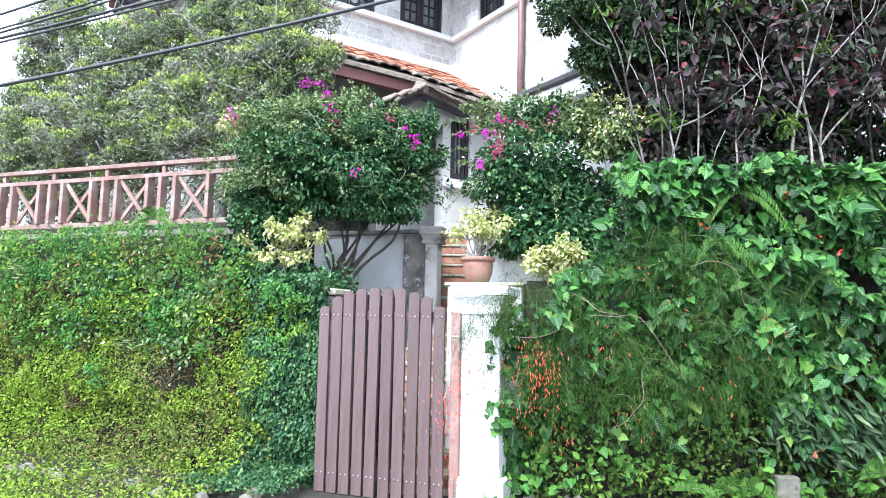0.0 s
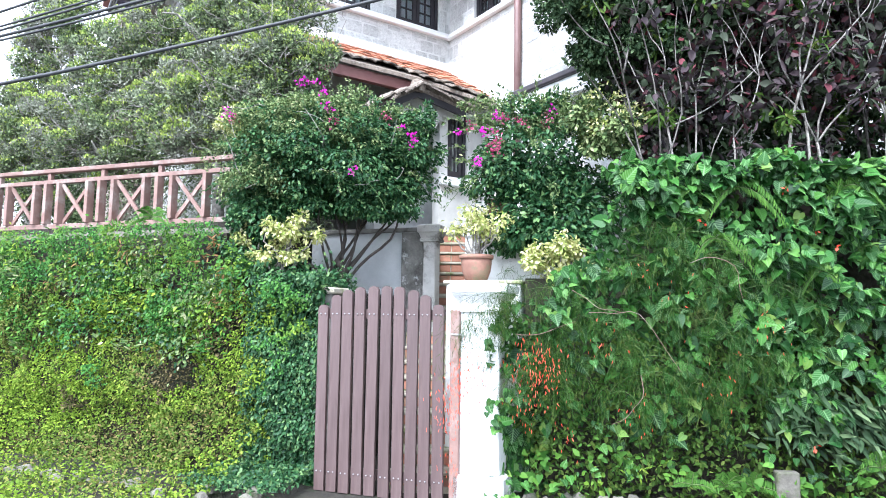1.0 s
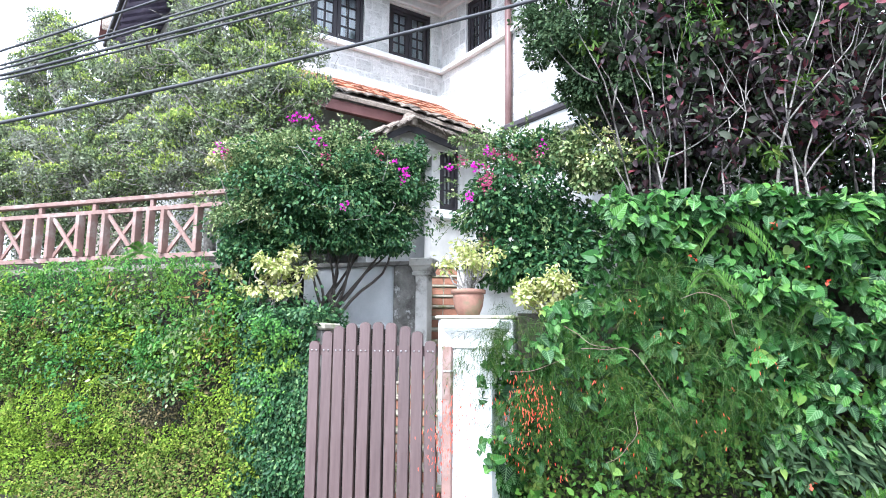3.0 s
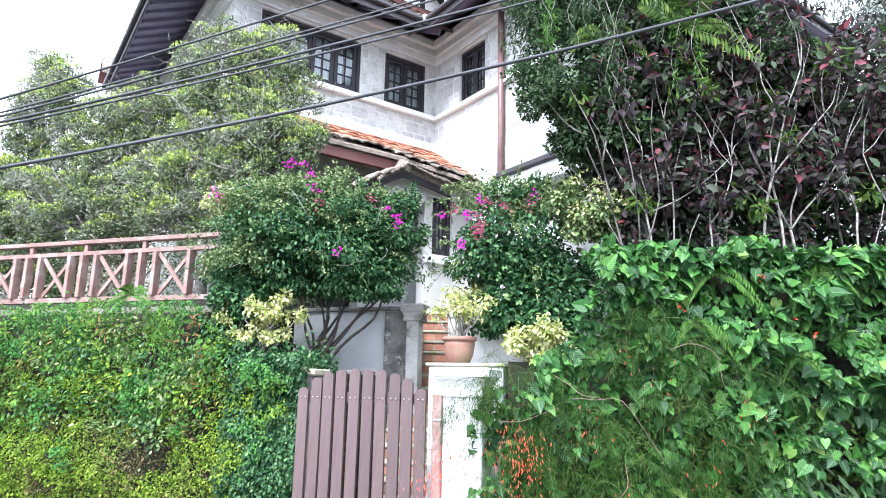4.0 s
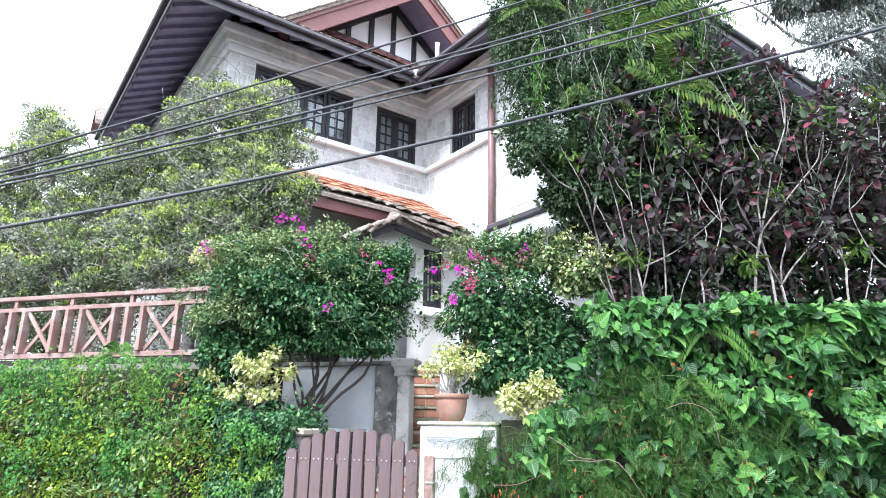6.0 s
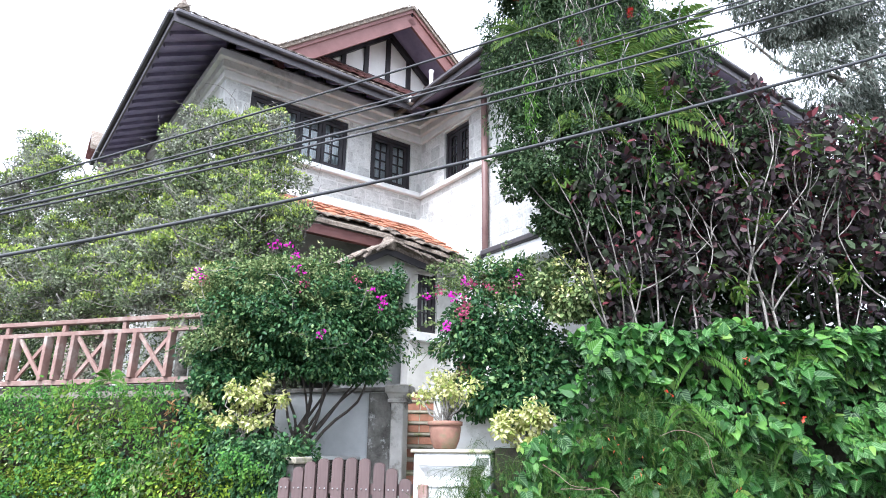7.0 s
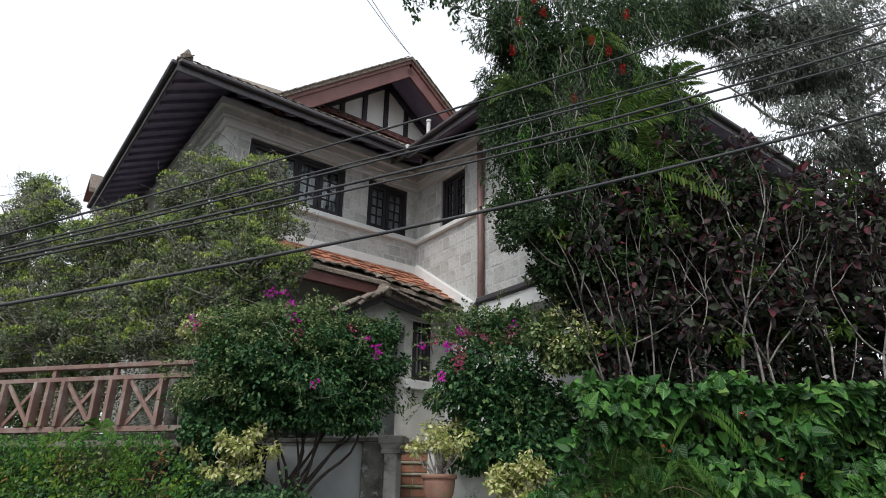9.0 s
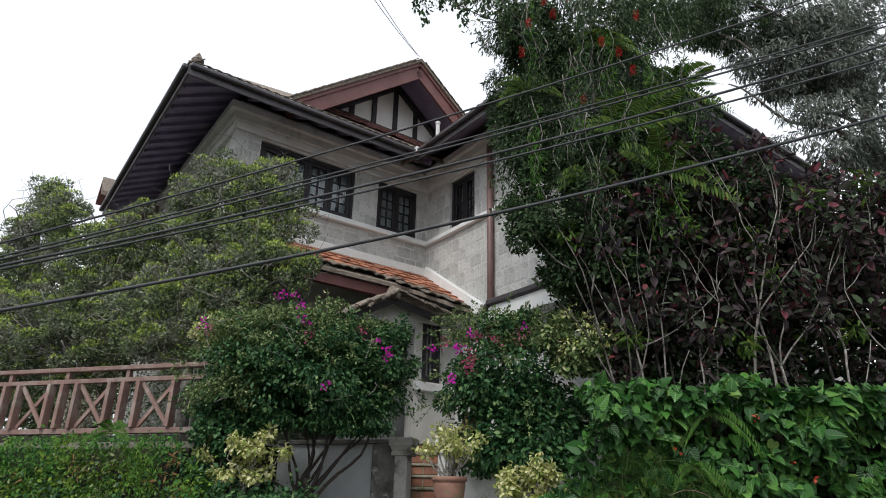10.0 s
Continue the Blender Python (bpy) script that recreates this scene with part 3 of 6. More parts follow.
# fascia boards, gutters, soffit rafters
for p, q in (((x0, y0), (wx0, y0)), ((wx0, y0), (wx0, wy0)), ((x0, y0), (x0, 5.8)), ((wx0, wy0), (wx1, wy0))):
    part("fascia", beam((*p, EAVE - 0.13), (*q, EAVE - 0.13), 0.03, 0.17), GUTTER, house)
    d = Vector((q[0] - p[0], q[1] - p[1], 0)).normalized()
    o = Vector((d.y, -d.x, 0)) * 0.055
    if p == (x0, y0) and q[0] == x0:
        o = -o
    if p == (wx0, y0):
        o = o if o.x < 0 else -o
    part("gutter", beam(Vector((*p, EAVE - 0.07)) + o, Vector((*q, EAVE - 0.07)) + o, 0.09, 0.08, 0.02), GUTTER, house)
for i in range(17):
    y = -0.35 + i * 0.36
    part("rafter", beam((x0 + 0.05, y, EAVE - 0.13), (L - 0.1, y, EAVE - 0.13 + SLOPE * 0.55), 0.07, 0.1), SOFFIT, house)
for i in range(9):
    x = L + 0.1 + i * 0.42
    part("rafter", beam((x, y0 + 0.04, EAVE - 0.13), (x, -0.06, EAVE - 0.13 + SLOPE * 0.5), 0.06, 0.09), SOFFIT, house)
part("soffit", slab([(x0 + 0.03, y0 + 0.03, EAVE - 0.1), (wx0, y0 + 0.03, EAVE - 0.1), (wx0, 0, EAVE + 0.4), (L, 0, EAVE + 0.4)], 0.03), SOFFIT, house)
part("soffit", slab([(x0 + 0.03, y0 + 0.03, EAVE - 0.1), (L, 0, EAVE + 0.4), (L, 5.75, EAVE + 0.4), (x0 + 0.03, 5.75, EAVE - 0.1)], 0.03), SOFFIT, house)
part("soffit", slab([(wx0 + 0.03, y0, EAVE - 0.1), (wx0 + 0.03, wy0 + 0.03, EAVE - 0.1), (0, -4.2, EAVE + 0.4), (0, 0, EAVE + 0.4)], 0.03), SOFFIT, house)
part("soffit", slab([(wx0 + 0.03, wy0 + 0.03, EAVE - 0.1), (wx1, wy0 + 0.03, EAVE - 0.1), (wx1, -4.2, EAVE + 0.4), (0, -4.2, EAVE + 0.4)], 0.03), SOFFIT, house)
part("finial", lathe([(0.05, 0), (0.09, 0.05), (0.1, 0.1), (0.06, 0.16), (0.03, 0.22), (0.0, 0.26)], 10), OLD_TILE, house, "", pose(x0 + 0.12, y0 + 0.12, EAVE + 0.06))

# gabled dormer over the front
GX, GZ, GH, GF = -0.4, 10.98, 2.72, 0.75
gs = 0.79
dormer = part("dormer", box((GX - 2.2, GF + 0.05, 8.9), (GX + 2.2, GF + 0.2, 9.2)), CLEAN_WHITE, house, "gabled dormer with white panels between dark timbers")
bm = bmesh.new()
tri = [(GX - 2.4, 9.1), (GX + 2.4, 9.1), (GX, 11.0)]
f = [bm.verts.new((x, GF + 0.05, z)) for x, z in tri]
r = [bm.verts.new((x, GF + 0.15, z)) for x, z in tri]
bm.faces.new(f), bm.faces.new(r[::-1])
for i in range(3):
    bm.faces.new((f[i], f[(i + 1) % 3], r[(i + 1) % 3], r[i]))
bmesh.ops.recalc_face_normals(bm, faces=bm.faces)
part("panel", bm, CLEAN_WHITE, dormer, "white painted gable panel")
for x in (-1.55, -1.06, -0.53, 0.0, 0.53, 1.06, 1.55):
    part("stud", box((GX + x - 0.05, GF, 9.1), (GX + x + 0.05, GF + 0.06, 10.85 - abs(x) * gs)), DARK_WOOD, dormer)
part("sill_beam", box((GX - 2.2, GF - 0.03, 9.4), (GX + 2.0, GF + 0.04, 9.62)), DARK_WOOD, dormer)
for s in (-1, 1):
    part("brace", beam((GX + s * 2.35, GF - 0.02, 9.0), (GX, GF - 0.02, 10.86), 0.1, 0.26), DARK_WOOD, dormer)
    part("barge_board", beam((GX + s * (GH + 0.1), -0.1, GZ - 0.26 - gs * (GH + 0.1)), (GX, -0.1, GZ - 0.26), 0.05, 0.34), BARGE, dormer, "maroon painted barge board")
    part("barge_trim", beam((GX + s * (GH + 0.1), -0.14, GZ - 0.12 - gs * (GH + 0.1)), (GX, -0.14, GZ - 0.12), 0.04, 0.07), BARGE, dormer)
    part("soffit", slab([(GX, -0.07, GZ - 0.1), (GX + s * GH, -0.07, GZ - 0.1 - gs * GH), (GX + s * GH, GF, GZ - 0.1 - gs * GH), (GX, GF, GZ - 0.1)], 0.05), SOFFIT, dormer)
    part("roof", slab([(GX, -0.2, GZ), (GX + s * (GH + 0.2), -0.2, GZ - gs * (GH + 0.2)), (GX + s * (GH + 0.2), 3.0, GZ - gs * (GH + 0.2)), (GX, 3.0, GZ)], 0.08), OLD_TILE, dormer)
skirt = part("skirt_roof", slab([(GX - 2.2, GF - 0.5, 9.05), (GX + 2.0, GF - 0.5, 9.05), (GX + 2.0, GF - 0.04, 9.54), (GX - 2.2, GF - 0.04, 9.54)], 0.06), BARGE, dormer, "tiled skirt roof below the gable panels")
part("gutter_outlet", box((wx0 - 0.12, y0 - 0.12, EAVE - 0.12), (wx0 + 0.05, y0 + 0.02, EAVE + 0.02), 0.02), WHITE, house)
part("vent_pipe", lathe([(0.035, 0), (0.035, 0.3), (0.045, 0.3), (0.045, 0.34)], 10), CORNICE, house, "", pose(wx0 - 0.02, -1.45, EAVE - 0.05))

# downpipe on the wing
pipe = tubes("downpipe", [[((-0.09, -2.03, 8.1), 0.055), ((-0.09, -2.03, 6.0), 0.055), ((-0.09, -2.0, 4.2), 0.05)]], PIPE, house, "brown painted downpipe", 10)

# porch roof: lean-to with orange tiles and lichened eave
PS, PZ = 0.65, 6.14


def porch_z(y):
    return PZ + PS * y


porch = part("porch_roof", slab([(-3.6, 0, PZ), (0, 0, PZ), (0, -1.62, porch_z(-1.62)), (-1.25, -1.05, porch_z(-1.05)), (-3.6, -1.0, porch_z(-1.0))], 0.06), OLD_TILE, house, "lean-to porch roof of orange clay tiles")
part("flashing", beam((-3.6, -0.04, PZ + 0.07), (0.0, -0.04, PZ + 0.07), 0.09, 0.17, 0.02), CLEAN_WHITE, house, "white mortar flashing")
part("flashing", beam((-0.05, -0.06, PZ + 0.08), (-0.05, -1.75, porch_z(-1.75) + 0.08), 0.1, 0.24, 0.02), CLEAN_WHITE, house, "white mortar flashing")
part("porch_beam", beam((-3.55, -0.92, porch_z(-1.0) - 0.17), (-1.2, -0.92, porch_z(-1.0) - 0.17), 0.1, 0.16), BARGE, house, "maroon porch beam")
HP, HL, HR = Vector((-1.5, -1.35, 5.2)), Vector((-2.3, -1.35, 4.74)), Vector((-0.6, -1.35, 5.04))
hood = part("hood_roof", slab([HP, HL, HL + Vector((0, 0.75, 0)), HP + Vector((0, 0.9, 0))], 0.07), OLD_TILE, house, "small lichened tile hood")
part("hood_slope", slab([HP, HP + Vector((0, 0.9, 0)), HR + Vector((0.3, 0.75, 0)), HR], 0.07), OLD_TILE, hood)
for a, b in ((HP, HL), (HP, HR)):
    part("hood_rafter", beam(a + Vector((0, 0.03, -0.12)), b + Vector((0, 0.03, -0.12)), 0.05, 0.1), DARK_WOOD, hood)
part("ridge_tile", lathe([(0.1, 0), (0.13, 0.08), (0.09, 0.18), (0.0, 0.22)], 10), OLD_TILE, hood, "", pose(HP.x, HP.y + 0.02, HP.z - 0.1))
BAY = [(-0.7, -0.3, 3.95, 5.12)]
wall_bay = wall_with_holes("bay_wall", -0.86, 0.0, 2.4, 5.2, 0.2, BAY, RENDER_GREY, house, pose(0, -1.0, 0), "grey stone bay wall below the porch roof")
casement(BAY[0], pose(0, -1.0, 0), 1, 2, 4, False)
part("bay_sill", box((-0.86, -1.1, 3.78), (0, -0.98, 3.92), 0.01), WHITE, house, "white painted window sill")

# small rear gable seen past the left eave
part("rear_gable", slab([(-5.1, 6.6, 9.4), (-5.1, 6.25, 8.9), (-4.3, 6.25, 8.9), (-4.3, 6.6, 9.4)], 0.12), OLD_TILE, house, "small rear gable roof")
part("rear_gable", slab([(-5.1, 6.6, 9.4), (-4.3, 6.6, 9.4), (-4.3, 6.95, 8.9), (-5.1, 6.95, 8.9)], 0.12), BARGE, house, "maroon edge of a small rear gable")
part("rear_wall", box((-4.8, 5.85, 2.6), (-3.94, 6.95, 8.86)), OLD_TILE, house)
# arched gable wall under the hood
bm = bmesh.new()
out = [(-2.0, 4.7), (-1.75, 4.78), (-1.4, 4.8), (-1.16, 4.74), (-1.02, 4.66), (-0.86, 4.9), (-0.45, 4.9), (-0.45, 4.98), (-0.9, 5.03), (-1.36, 5.1), (-1.7, 4.94)]
fr_ = [bm.verts.new((x, -1.1, z)) for x, z in out]
bk_ = [bm.verts.new((x, -1.04, z)) for x, z in out]
bm.faces.new(fr_), bm.faces.new(bk_[::-1])
for i in range(len(out)):
    bm.faces.new((fr_[i], fr_[(i + 1) % len(out)], bk_[(i + 1) % len(out)], bk_[i]))
bmesh.ops.recalc_face_normals(bm, faces=bm.faces)
part("hood_gable", bm, RENDER_GREY, house, "grey rendered gable below the tile hood")
# flat canopy along the wing
part("canopy", box((-0.36, -4.6, 5.0), (0.0, -2.2, 5.1), 0.02), GUTTER, house, "dark metal canopy edge")
part("canopy_end", beam((-0.18, -2.02, 4.86), (-0.18, -2.22, 5.04), 0.34, 0.09, 0.02), GUTTER, house)
part("canopy_fascia", box((-0.3, -4.6, 4.74), (0.0, -2.2, 5.0), 0.01), CLEAN_WHITE, house, "white canopy fascia")
part("low_roof", slab([(1.8, -4.2, 6.0), (5.6, -4.2, 6.0), (5.6, -5.4, 5.2), (1.8, -5.4, 5.2)], 0.06), OLD_TILE, house, "low grey tiled lean-to roof")


# ---- gate, pillars, railing, steps ----
gate = thing("gate", FRONT @ pose(0, 0, 0), "brown painted double picket gate with rounded board tops, closed", "gate")
tops = (1.8, 1.9, 1.95, 1.98, 1.99, 1.99, 1.985, 1.95, 1.9, 1.81)
leaf_l = part("gate_leaf", box((-0.78, 0.03, 1.66), (-0.125, 0.07, 1.76), 0.004), GATE_PAINT, gate)
leaf_r = part("gate_leaf", box((-0.1, 0.03, 1.66), (0.56, 0.07, 1.76), 0.004), GATE_PAINT, gate)
for leaf, a, b in ((leaf_l, -0.78, -0.125), (leaf_r, -0.1, 0.56)):
    part("cross_rail", box((a, 0.03, 0.1), (b, 0.07, 0.2), 0.004), GATE_PAINT, leaf)
for i, top in enumerate(tops):
    c = -0.8 + 0.069 + i * 0.137 + (0.012 if i > 4 else -0.004)
    leaf = leaf_l if i < 5 else leaf_r
    w = 0.054
    pts = [(-w, -0.04), (w, -0.04)] + [(w * math.cos(t), top - w * 0.8 + w * 0.8 * math.sin(t)) for t in [math.pi * k / 8 for k in range(9)]]
    bm = bmesh.new()
    f = [bm.verts.new((x, -0.012, z)) for x, z in pts]
    r = [bm.verts.new((x, 0.026, z)) for x, z in pts]
    bm.faces.new(f[::-1]), bm.faces.new(r)
    for k in range(len(pts)):
        bm.faces.new((f[k], f[(k + 1) % len(pts)], r[(k + 1) % len(pts)], r[k]))
    bmesh.ops.recalc_face_normals(bm, faces=bm.faces)
    part("board", bm, GATE_PAINT, leaf, "", pose(c, -0.004 * (i % 3), 0, 0.15 * ((i * 7) % 3 - 1), 0.25 * ((i * 5) % 3 - 1), 0))
    for z in (1.71, 0.15):
        for s in (-0.025, 0.025):
            bolt = bmesh.new()
            bmesh.ops.create_uvsphere(bolt, u_segments=6, v_segments=4, radius=0.008)
            part("bolt", bolt, STEEL, leaf, "", pose(c + s, -0.018 - 0.004 * (i % 3), z))
post = thing("gate_post", FRONT @ pose(0.655, 0.08, 0), "faded red timber gate post", "post")
part("shaft", box((-0.045, -0.03, 0.0), (0.045, 0.06, 1.76), 0.006), RAIL_PAINT, post)

pillar = thing("gate_pillar", FRONT @ pose(0.885, 0.3, 0), "white painted masonry gate pillar with moulded cap", "pillar")
part("shaft", box((-0.195, -0.195, 0.22), (0.195, 0.195, 1.78), 0.012), WHITE, pillar)
part("base", box((-0.25, -0.25, -0.1), (0.25, 0.25, 0.22), 0.02), WHITE, pillar)
part("cap", square_loft([(0.197, 1.74), (0.215, 1.745), (0.215, 1.78), (0.2, 1.79), (0.21, 1.83), (0.235, 1.875), (0.262, 1.91), (0.262, 1.925), (0.285, 1.93), (0.285, 2.0), (0.27, 2.015)]), WHITE, pillar)
part("latch", box((-0.26, -0.26, 1.52), (-0.17, -0.2, 1.535)), STEEL, pillar, "small steel latch")
lpier = thing("gate_pillar", FRONT @ pose(-0.95, 0.42, 0), "low weathered pillar overgrown with ivy", "pillar")
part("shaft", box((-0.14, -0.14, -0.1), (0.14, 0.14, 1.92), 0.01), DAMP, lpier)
part("cap", box((-0.19, -0.19, 1.92), (0.19, 0.19, 1.99), 0.015), TREAD, lpier)

rail = thing("railing", FRONT @ pose(0, 1.0, 0), "faded red timber garden railing with crossed braces", "railing")
part("handrail", box((-10.2, -0.05, 3.68), (-2.45, 0.05, 3.74), 0.008), RAIL_PAINT, rail)
part("top_rail", box((-10.2, -0.035, 3.52), (-2.5, 0.035, 3.58), 0.006), RAIL_PAINT, rail)
part("bottom_rail", box((-10.2, -0.045, 2.86), (-2.45, 0.045, 2.93), 0.006), RAIL_PAINT, rail)
for k in range(7):
    u = -3.07 - 1.0 * k
    for d in (0.0, -0.54, -0.78):
        part("post", box((u + d - 0.03, -0.09, 2.93), (u + d + 0.03, 0.03, 3.52), 0.005), RAIL_PAINT, rail)
    part("brace", beam((u - 0.03, -0.02, 2.95), (u - 0.51, -0.02, 3.5), 0.03, 0.05), RAIL_PAINT, rail)
    part("brace", beam((u - 0.03, 0.012, 3.5), (u - 0.51, 0.012, 2.95), 0.03, 0.05), RAIL_PAINT, rail)
    part("post", box((u - 0.81, -0.03, 3.58), (u - 0.75, 0.03, 3.68), 0.004), RAIL_PAINT, rail)

steps = thing("steps", Matrix.Translation((0, 0, 0)), "steep garden steps with brick risers and mossy treads", "steps", kind="structure")
for i in range(18):
    y, z = 7.46 + i * 0.2, i * 0.165
    a = 0.0 if y < 9.1 else 0.28
    mid = part("riser", box((a, y, -0.1 if i < 2 else z - 0.2), (0.78, y + 0.22, z + 0.13), 0.004), TREAD, steps)
    part("tread", box((a, y - 0.03, z + 0.13), (0.8, y + 0.2, z + 0.165), 0.008), TREAD, steps)
    k = int((0.78 - a) / 0.25)
    for j in range(k):
        part("brick", box((a + 0.01 + j * 0.25, y - 0.012, z + 0.02), (a + 0.245 + j * 0.25, y + 0.04, z + 0.12), 0.004), BRICK, steps)
swall = thing("stair_wall", FRONT @ pose(0, 0, 0), "weathered whitewashed retaining wall beside the steps", "wall", kind="structure")
part("face", box((-2.2, 2.2, -0.1), (-0.55, 2.42, 2.82), 0.01), OLD_WHITE, swall)
part("side", box((-1.0, 0.62, -0.1), (-0.9, 2.2, 2.0)), OLD_WHITE, swall)
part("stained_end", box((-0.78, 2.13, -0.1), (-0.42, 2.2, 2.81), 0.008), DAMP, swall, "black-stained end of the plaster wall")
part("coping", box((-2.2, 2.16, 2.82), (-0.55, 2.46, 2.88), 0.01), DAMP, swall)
spier = thing("stair_pillar", FRONT @ pose(-0.32, 2.1, 0), "stained plaster pillar at the edge of the steps", "pillar")
part("shaft", box((-0.1, -0.1, -0.1), (0.07, 0.1, 2.68), 0.012), STAINED, spier)
part("cap", square_loft([(0.1, 2.66), (0.125, 2.665), (0.125, 2.7), (0.115, 2.71), (0.135, 2.77), (0.155, 2.79), (0.155, 2.87), (0.14, 2.885)]), STAINED, spier, "", pose(-0.01, 0.0, 0))
planter = thing("planter_wall", FRONT @ pose(0, 0, 0), "white masonry planter beside the steps", "planter", kind="structure")
part("ledge", box((0.34, 0.72, -0.1), (1.15, 1.46, 2.04), 0.012), WHITE, planter)
part("ledge_top", box((0.31, 0.69, 2.04), (1.18, 1.46, 2.08), 0.012), TREAD, planter)
part("back", box((0.32, 1.46, -0.1), (1.4, 1.7, 2.66), 0.012), WHITE, planter)
part("coping", box((0.27, 1.41, 2.7), (1.42, 1.75, 2.8), 0.015), WHITE, planter)
part("moulding", box((0.295, 1.43, 2.64), (1.4, 1.73, 2.7), 0.01), WHITE, planter)


def flower_pot(name, m, label):
    pot = thing(name, m, label, "plant pot")
    part("bowl", lathe([(0.1, 0), (0.12, 0.01), (0.155, 0.1), (0.17, 0.2), (0.168, 0.24)], 24), POT, pot, "", None, True)
    part("rim", lathe([(0.168, 0.24), (0.188, 0.245), (0.19, 0.285), (0.165, 0.29), (0.155, 0.25)], 24), POT, pot, "", None, True)
    part("soil", lathe([(0.15, 0.24), (0.12, 0.265), (0.0, 0.27)], 16), EARTH_AND_SHADE, pot)
    return pot


flower_pot("flower_pot", FRONT @ pose(0.62, 0.92, 2.08), "weathered terracotta flower pot on the planter ledge")
flower_pot("flower_pot", FRONT @ pose(0.75, 1.58, 2.8), "terracotta flower pot on the white coping")
flower_pot("flower_pot", FRONT @ pose(0.05, 3.6, 2.46) @ Matrix.Scale(0.9, 4), "terracotta pot at the side of the steps")

# overhead cables, sagging between poles out of view
SPANS = [((0.0092, 0.2506, 3.7807), 0.0135), ((0.007, 0.3733, 4.6122), 0.009), ((0.0046, 0.325, 4.4018), 0.008), ((0.0044, 0.3226, 4.3687), 0.009), ((0.0089, 0.2949, 4.232), 0.0115), ((0.0072, 0.2829, 4.1828), 0.009)]
for k, (cf, r) in enumerate(SPANS):
    path = [((x, 5.0, float(np.polyval(cf, x))), r) for x in np.linspace(-9, 11, 41)]
    tagged(tubes("cable", [path], CABLE, None, "black overhead cable sagging across the street", 6), category="cable", group="overhead cables")


# ---- plants ----
def wall_cover(n, u0, u1, z0, z1, m, depth=0.12, lean=0.0, seed=0):
    """Points over an upright face that bulges in and out; m puts the face's x, depth and height in the world."""
    u, z = rng.uniform(u0, u1, n), rng.uniform(z0, z1, n)
    bulge = np.array([noise.fractal(Vector((a * 1.3, b * 1.6, seed)), 0.6, 2.0, 4) for a, b in zip(u, z)])
    v = -depth * bulge + lean * z + rng.normal(0, 0.035, n)
    P = np.stack([u, v, z, np.ones(n)], 1) @ np.array(m).T
    return P[:, :3], u, z, bulge


def hang(n, out, droop=0.6):
    """Leaf ways and faces for a cover that looks out along out."""
    o = np.asarray(out, float)
    N = unit(o + 0.35 * np.array([0, 0, 1.0]) + jitter(n, 0.42))
    D = unit(np.array([0, 0, -droop]) + 0.35 * o + jitter(n, 0.5))
    return D, N


OUTF = (-0.292, -0.956, 0.0)
# creepers on the left wall
creeper = thing("creeper", FRONT @ pose(-4, 0.3, 0), "dense green creeper and moss covering the retaining wall", "creeper", kind="stuff")


def local(P, ob=creeper):
    i = np.array(ob.matrix_basis.inverted())
    return P @ i[:3, :3].T + i[:3, 3], i[:3, :3]


def grow(name, ob, P, D, N, size, shape, material, label=""):
    """Leaves given in the world, laid under a thing that stands anywhere."""
    Q, R = local(P, ob)
    return leaves(name, Q, D @ R.T, N @ R.T, size, shape, material, ob, label)


n = 44000
P, u, z, b = wall_cover(n, -7.0, -0.9, 0.75, 2.95, FRONT @ pose(0, 0.14, 0), 0.22)
gaps = np.array([noise.noise(Vector((a * 2.4, c * 3.0, 11.0))) for a, c in zip(u, z)])
keep = (z < np.clip(2.74 - 1.3 * (u + 2.25), 2.1, 2.74)) & (gaps > -0.22 + rng.normal(0, 0.06, n)) & (rng.uniform(0, 1, n) < np.clip((z - 1.45 + 0.9 * b) / 0.35, 0.0, 1))
P, n = P[keep], int(keep.sum())
D, N = hang(n, OUTF)
grow("ivy", creeper, P, D, N, rng.uniform(0.02, 0.05, n), "oval", IVY)
n = 5000
u, z = rng.uniform(-2.4, -0.85, n), 1.95 + np.abs(rng.normal(0, 0.12, n))
P = (np.stack([u, rng.uniform(0.15, 1.0, n), z + np.clip(-0.6 * (u + 1.5), 0, 0.5), np.ones(n)], 1) @ np.array(FRONT).T)[:, :3]
grow("ivy", creeper, P, unit(jitter(n, 0.6) + np.array([0, -0.5, 0.1])), unit(jitter(n, 0.4) + np.array([0, -0.6, 0.8])), rng.uniform(0.03, 0.075, n), "oval", BUSH)
for k in range(110):
    u0, z0 = rng.uniform(-6.5, -2.0), rng.uniform(1.6, 2.66)
    q = FRONT @ Vector((u0, 0.05, z0))
    m_ = 12
    t = rng.uniform(0, 1, (m_, 1))
    P = np.array(q) + t * np.array([rng.normal(0, 0.12), -0.1, 0.12]) + jitter(m_, 0.03)
    tuft_p = P if k == 0 else np.concatenate([tuft_p, P])
n = len(tuft_p)
D, N = hang(n, OUTF, 0.3)
grow("weeds", creeper, tuft_p[: n * 9 // 10], D[: n * 9 // 10], N[: n * 9 // 10], rng.uniform(0.05, 0.09, n * 9 // 10), "long", FERN)
grow("withered_weeds", creeper, tuft_p[n * 9 // 10 :], D[n * 9 // 10 :], N[n * 9 // 10 :], rng.uniform(0.06, 0.12, n - n * 9 // 10), "long", DRY)
n = 50000
P, u, z, b = wall_cover(n, -7.0, -1.4, -0.05, 2.0, FRONT @ pose(0, 0.1, 0), 0.17, 0.02, 3)
bare = np.array([noise.fractal(Vector((a * 1.5 + 0.5 * c, c * 2.2, 21.0)), 0.7, 2.0, 3) for a, c in zip(u, z)])
bald = bare > 0.3 + rng.normal(0, 0.08, n)
dry_p = P[bald][::2]
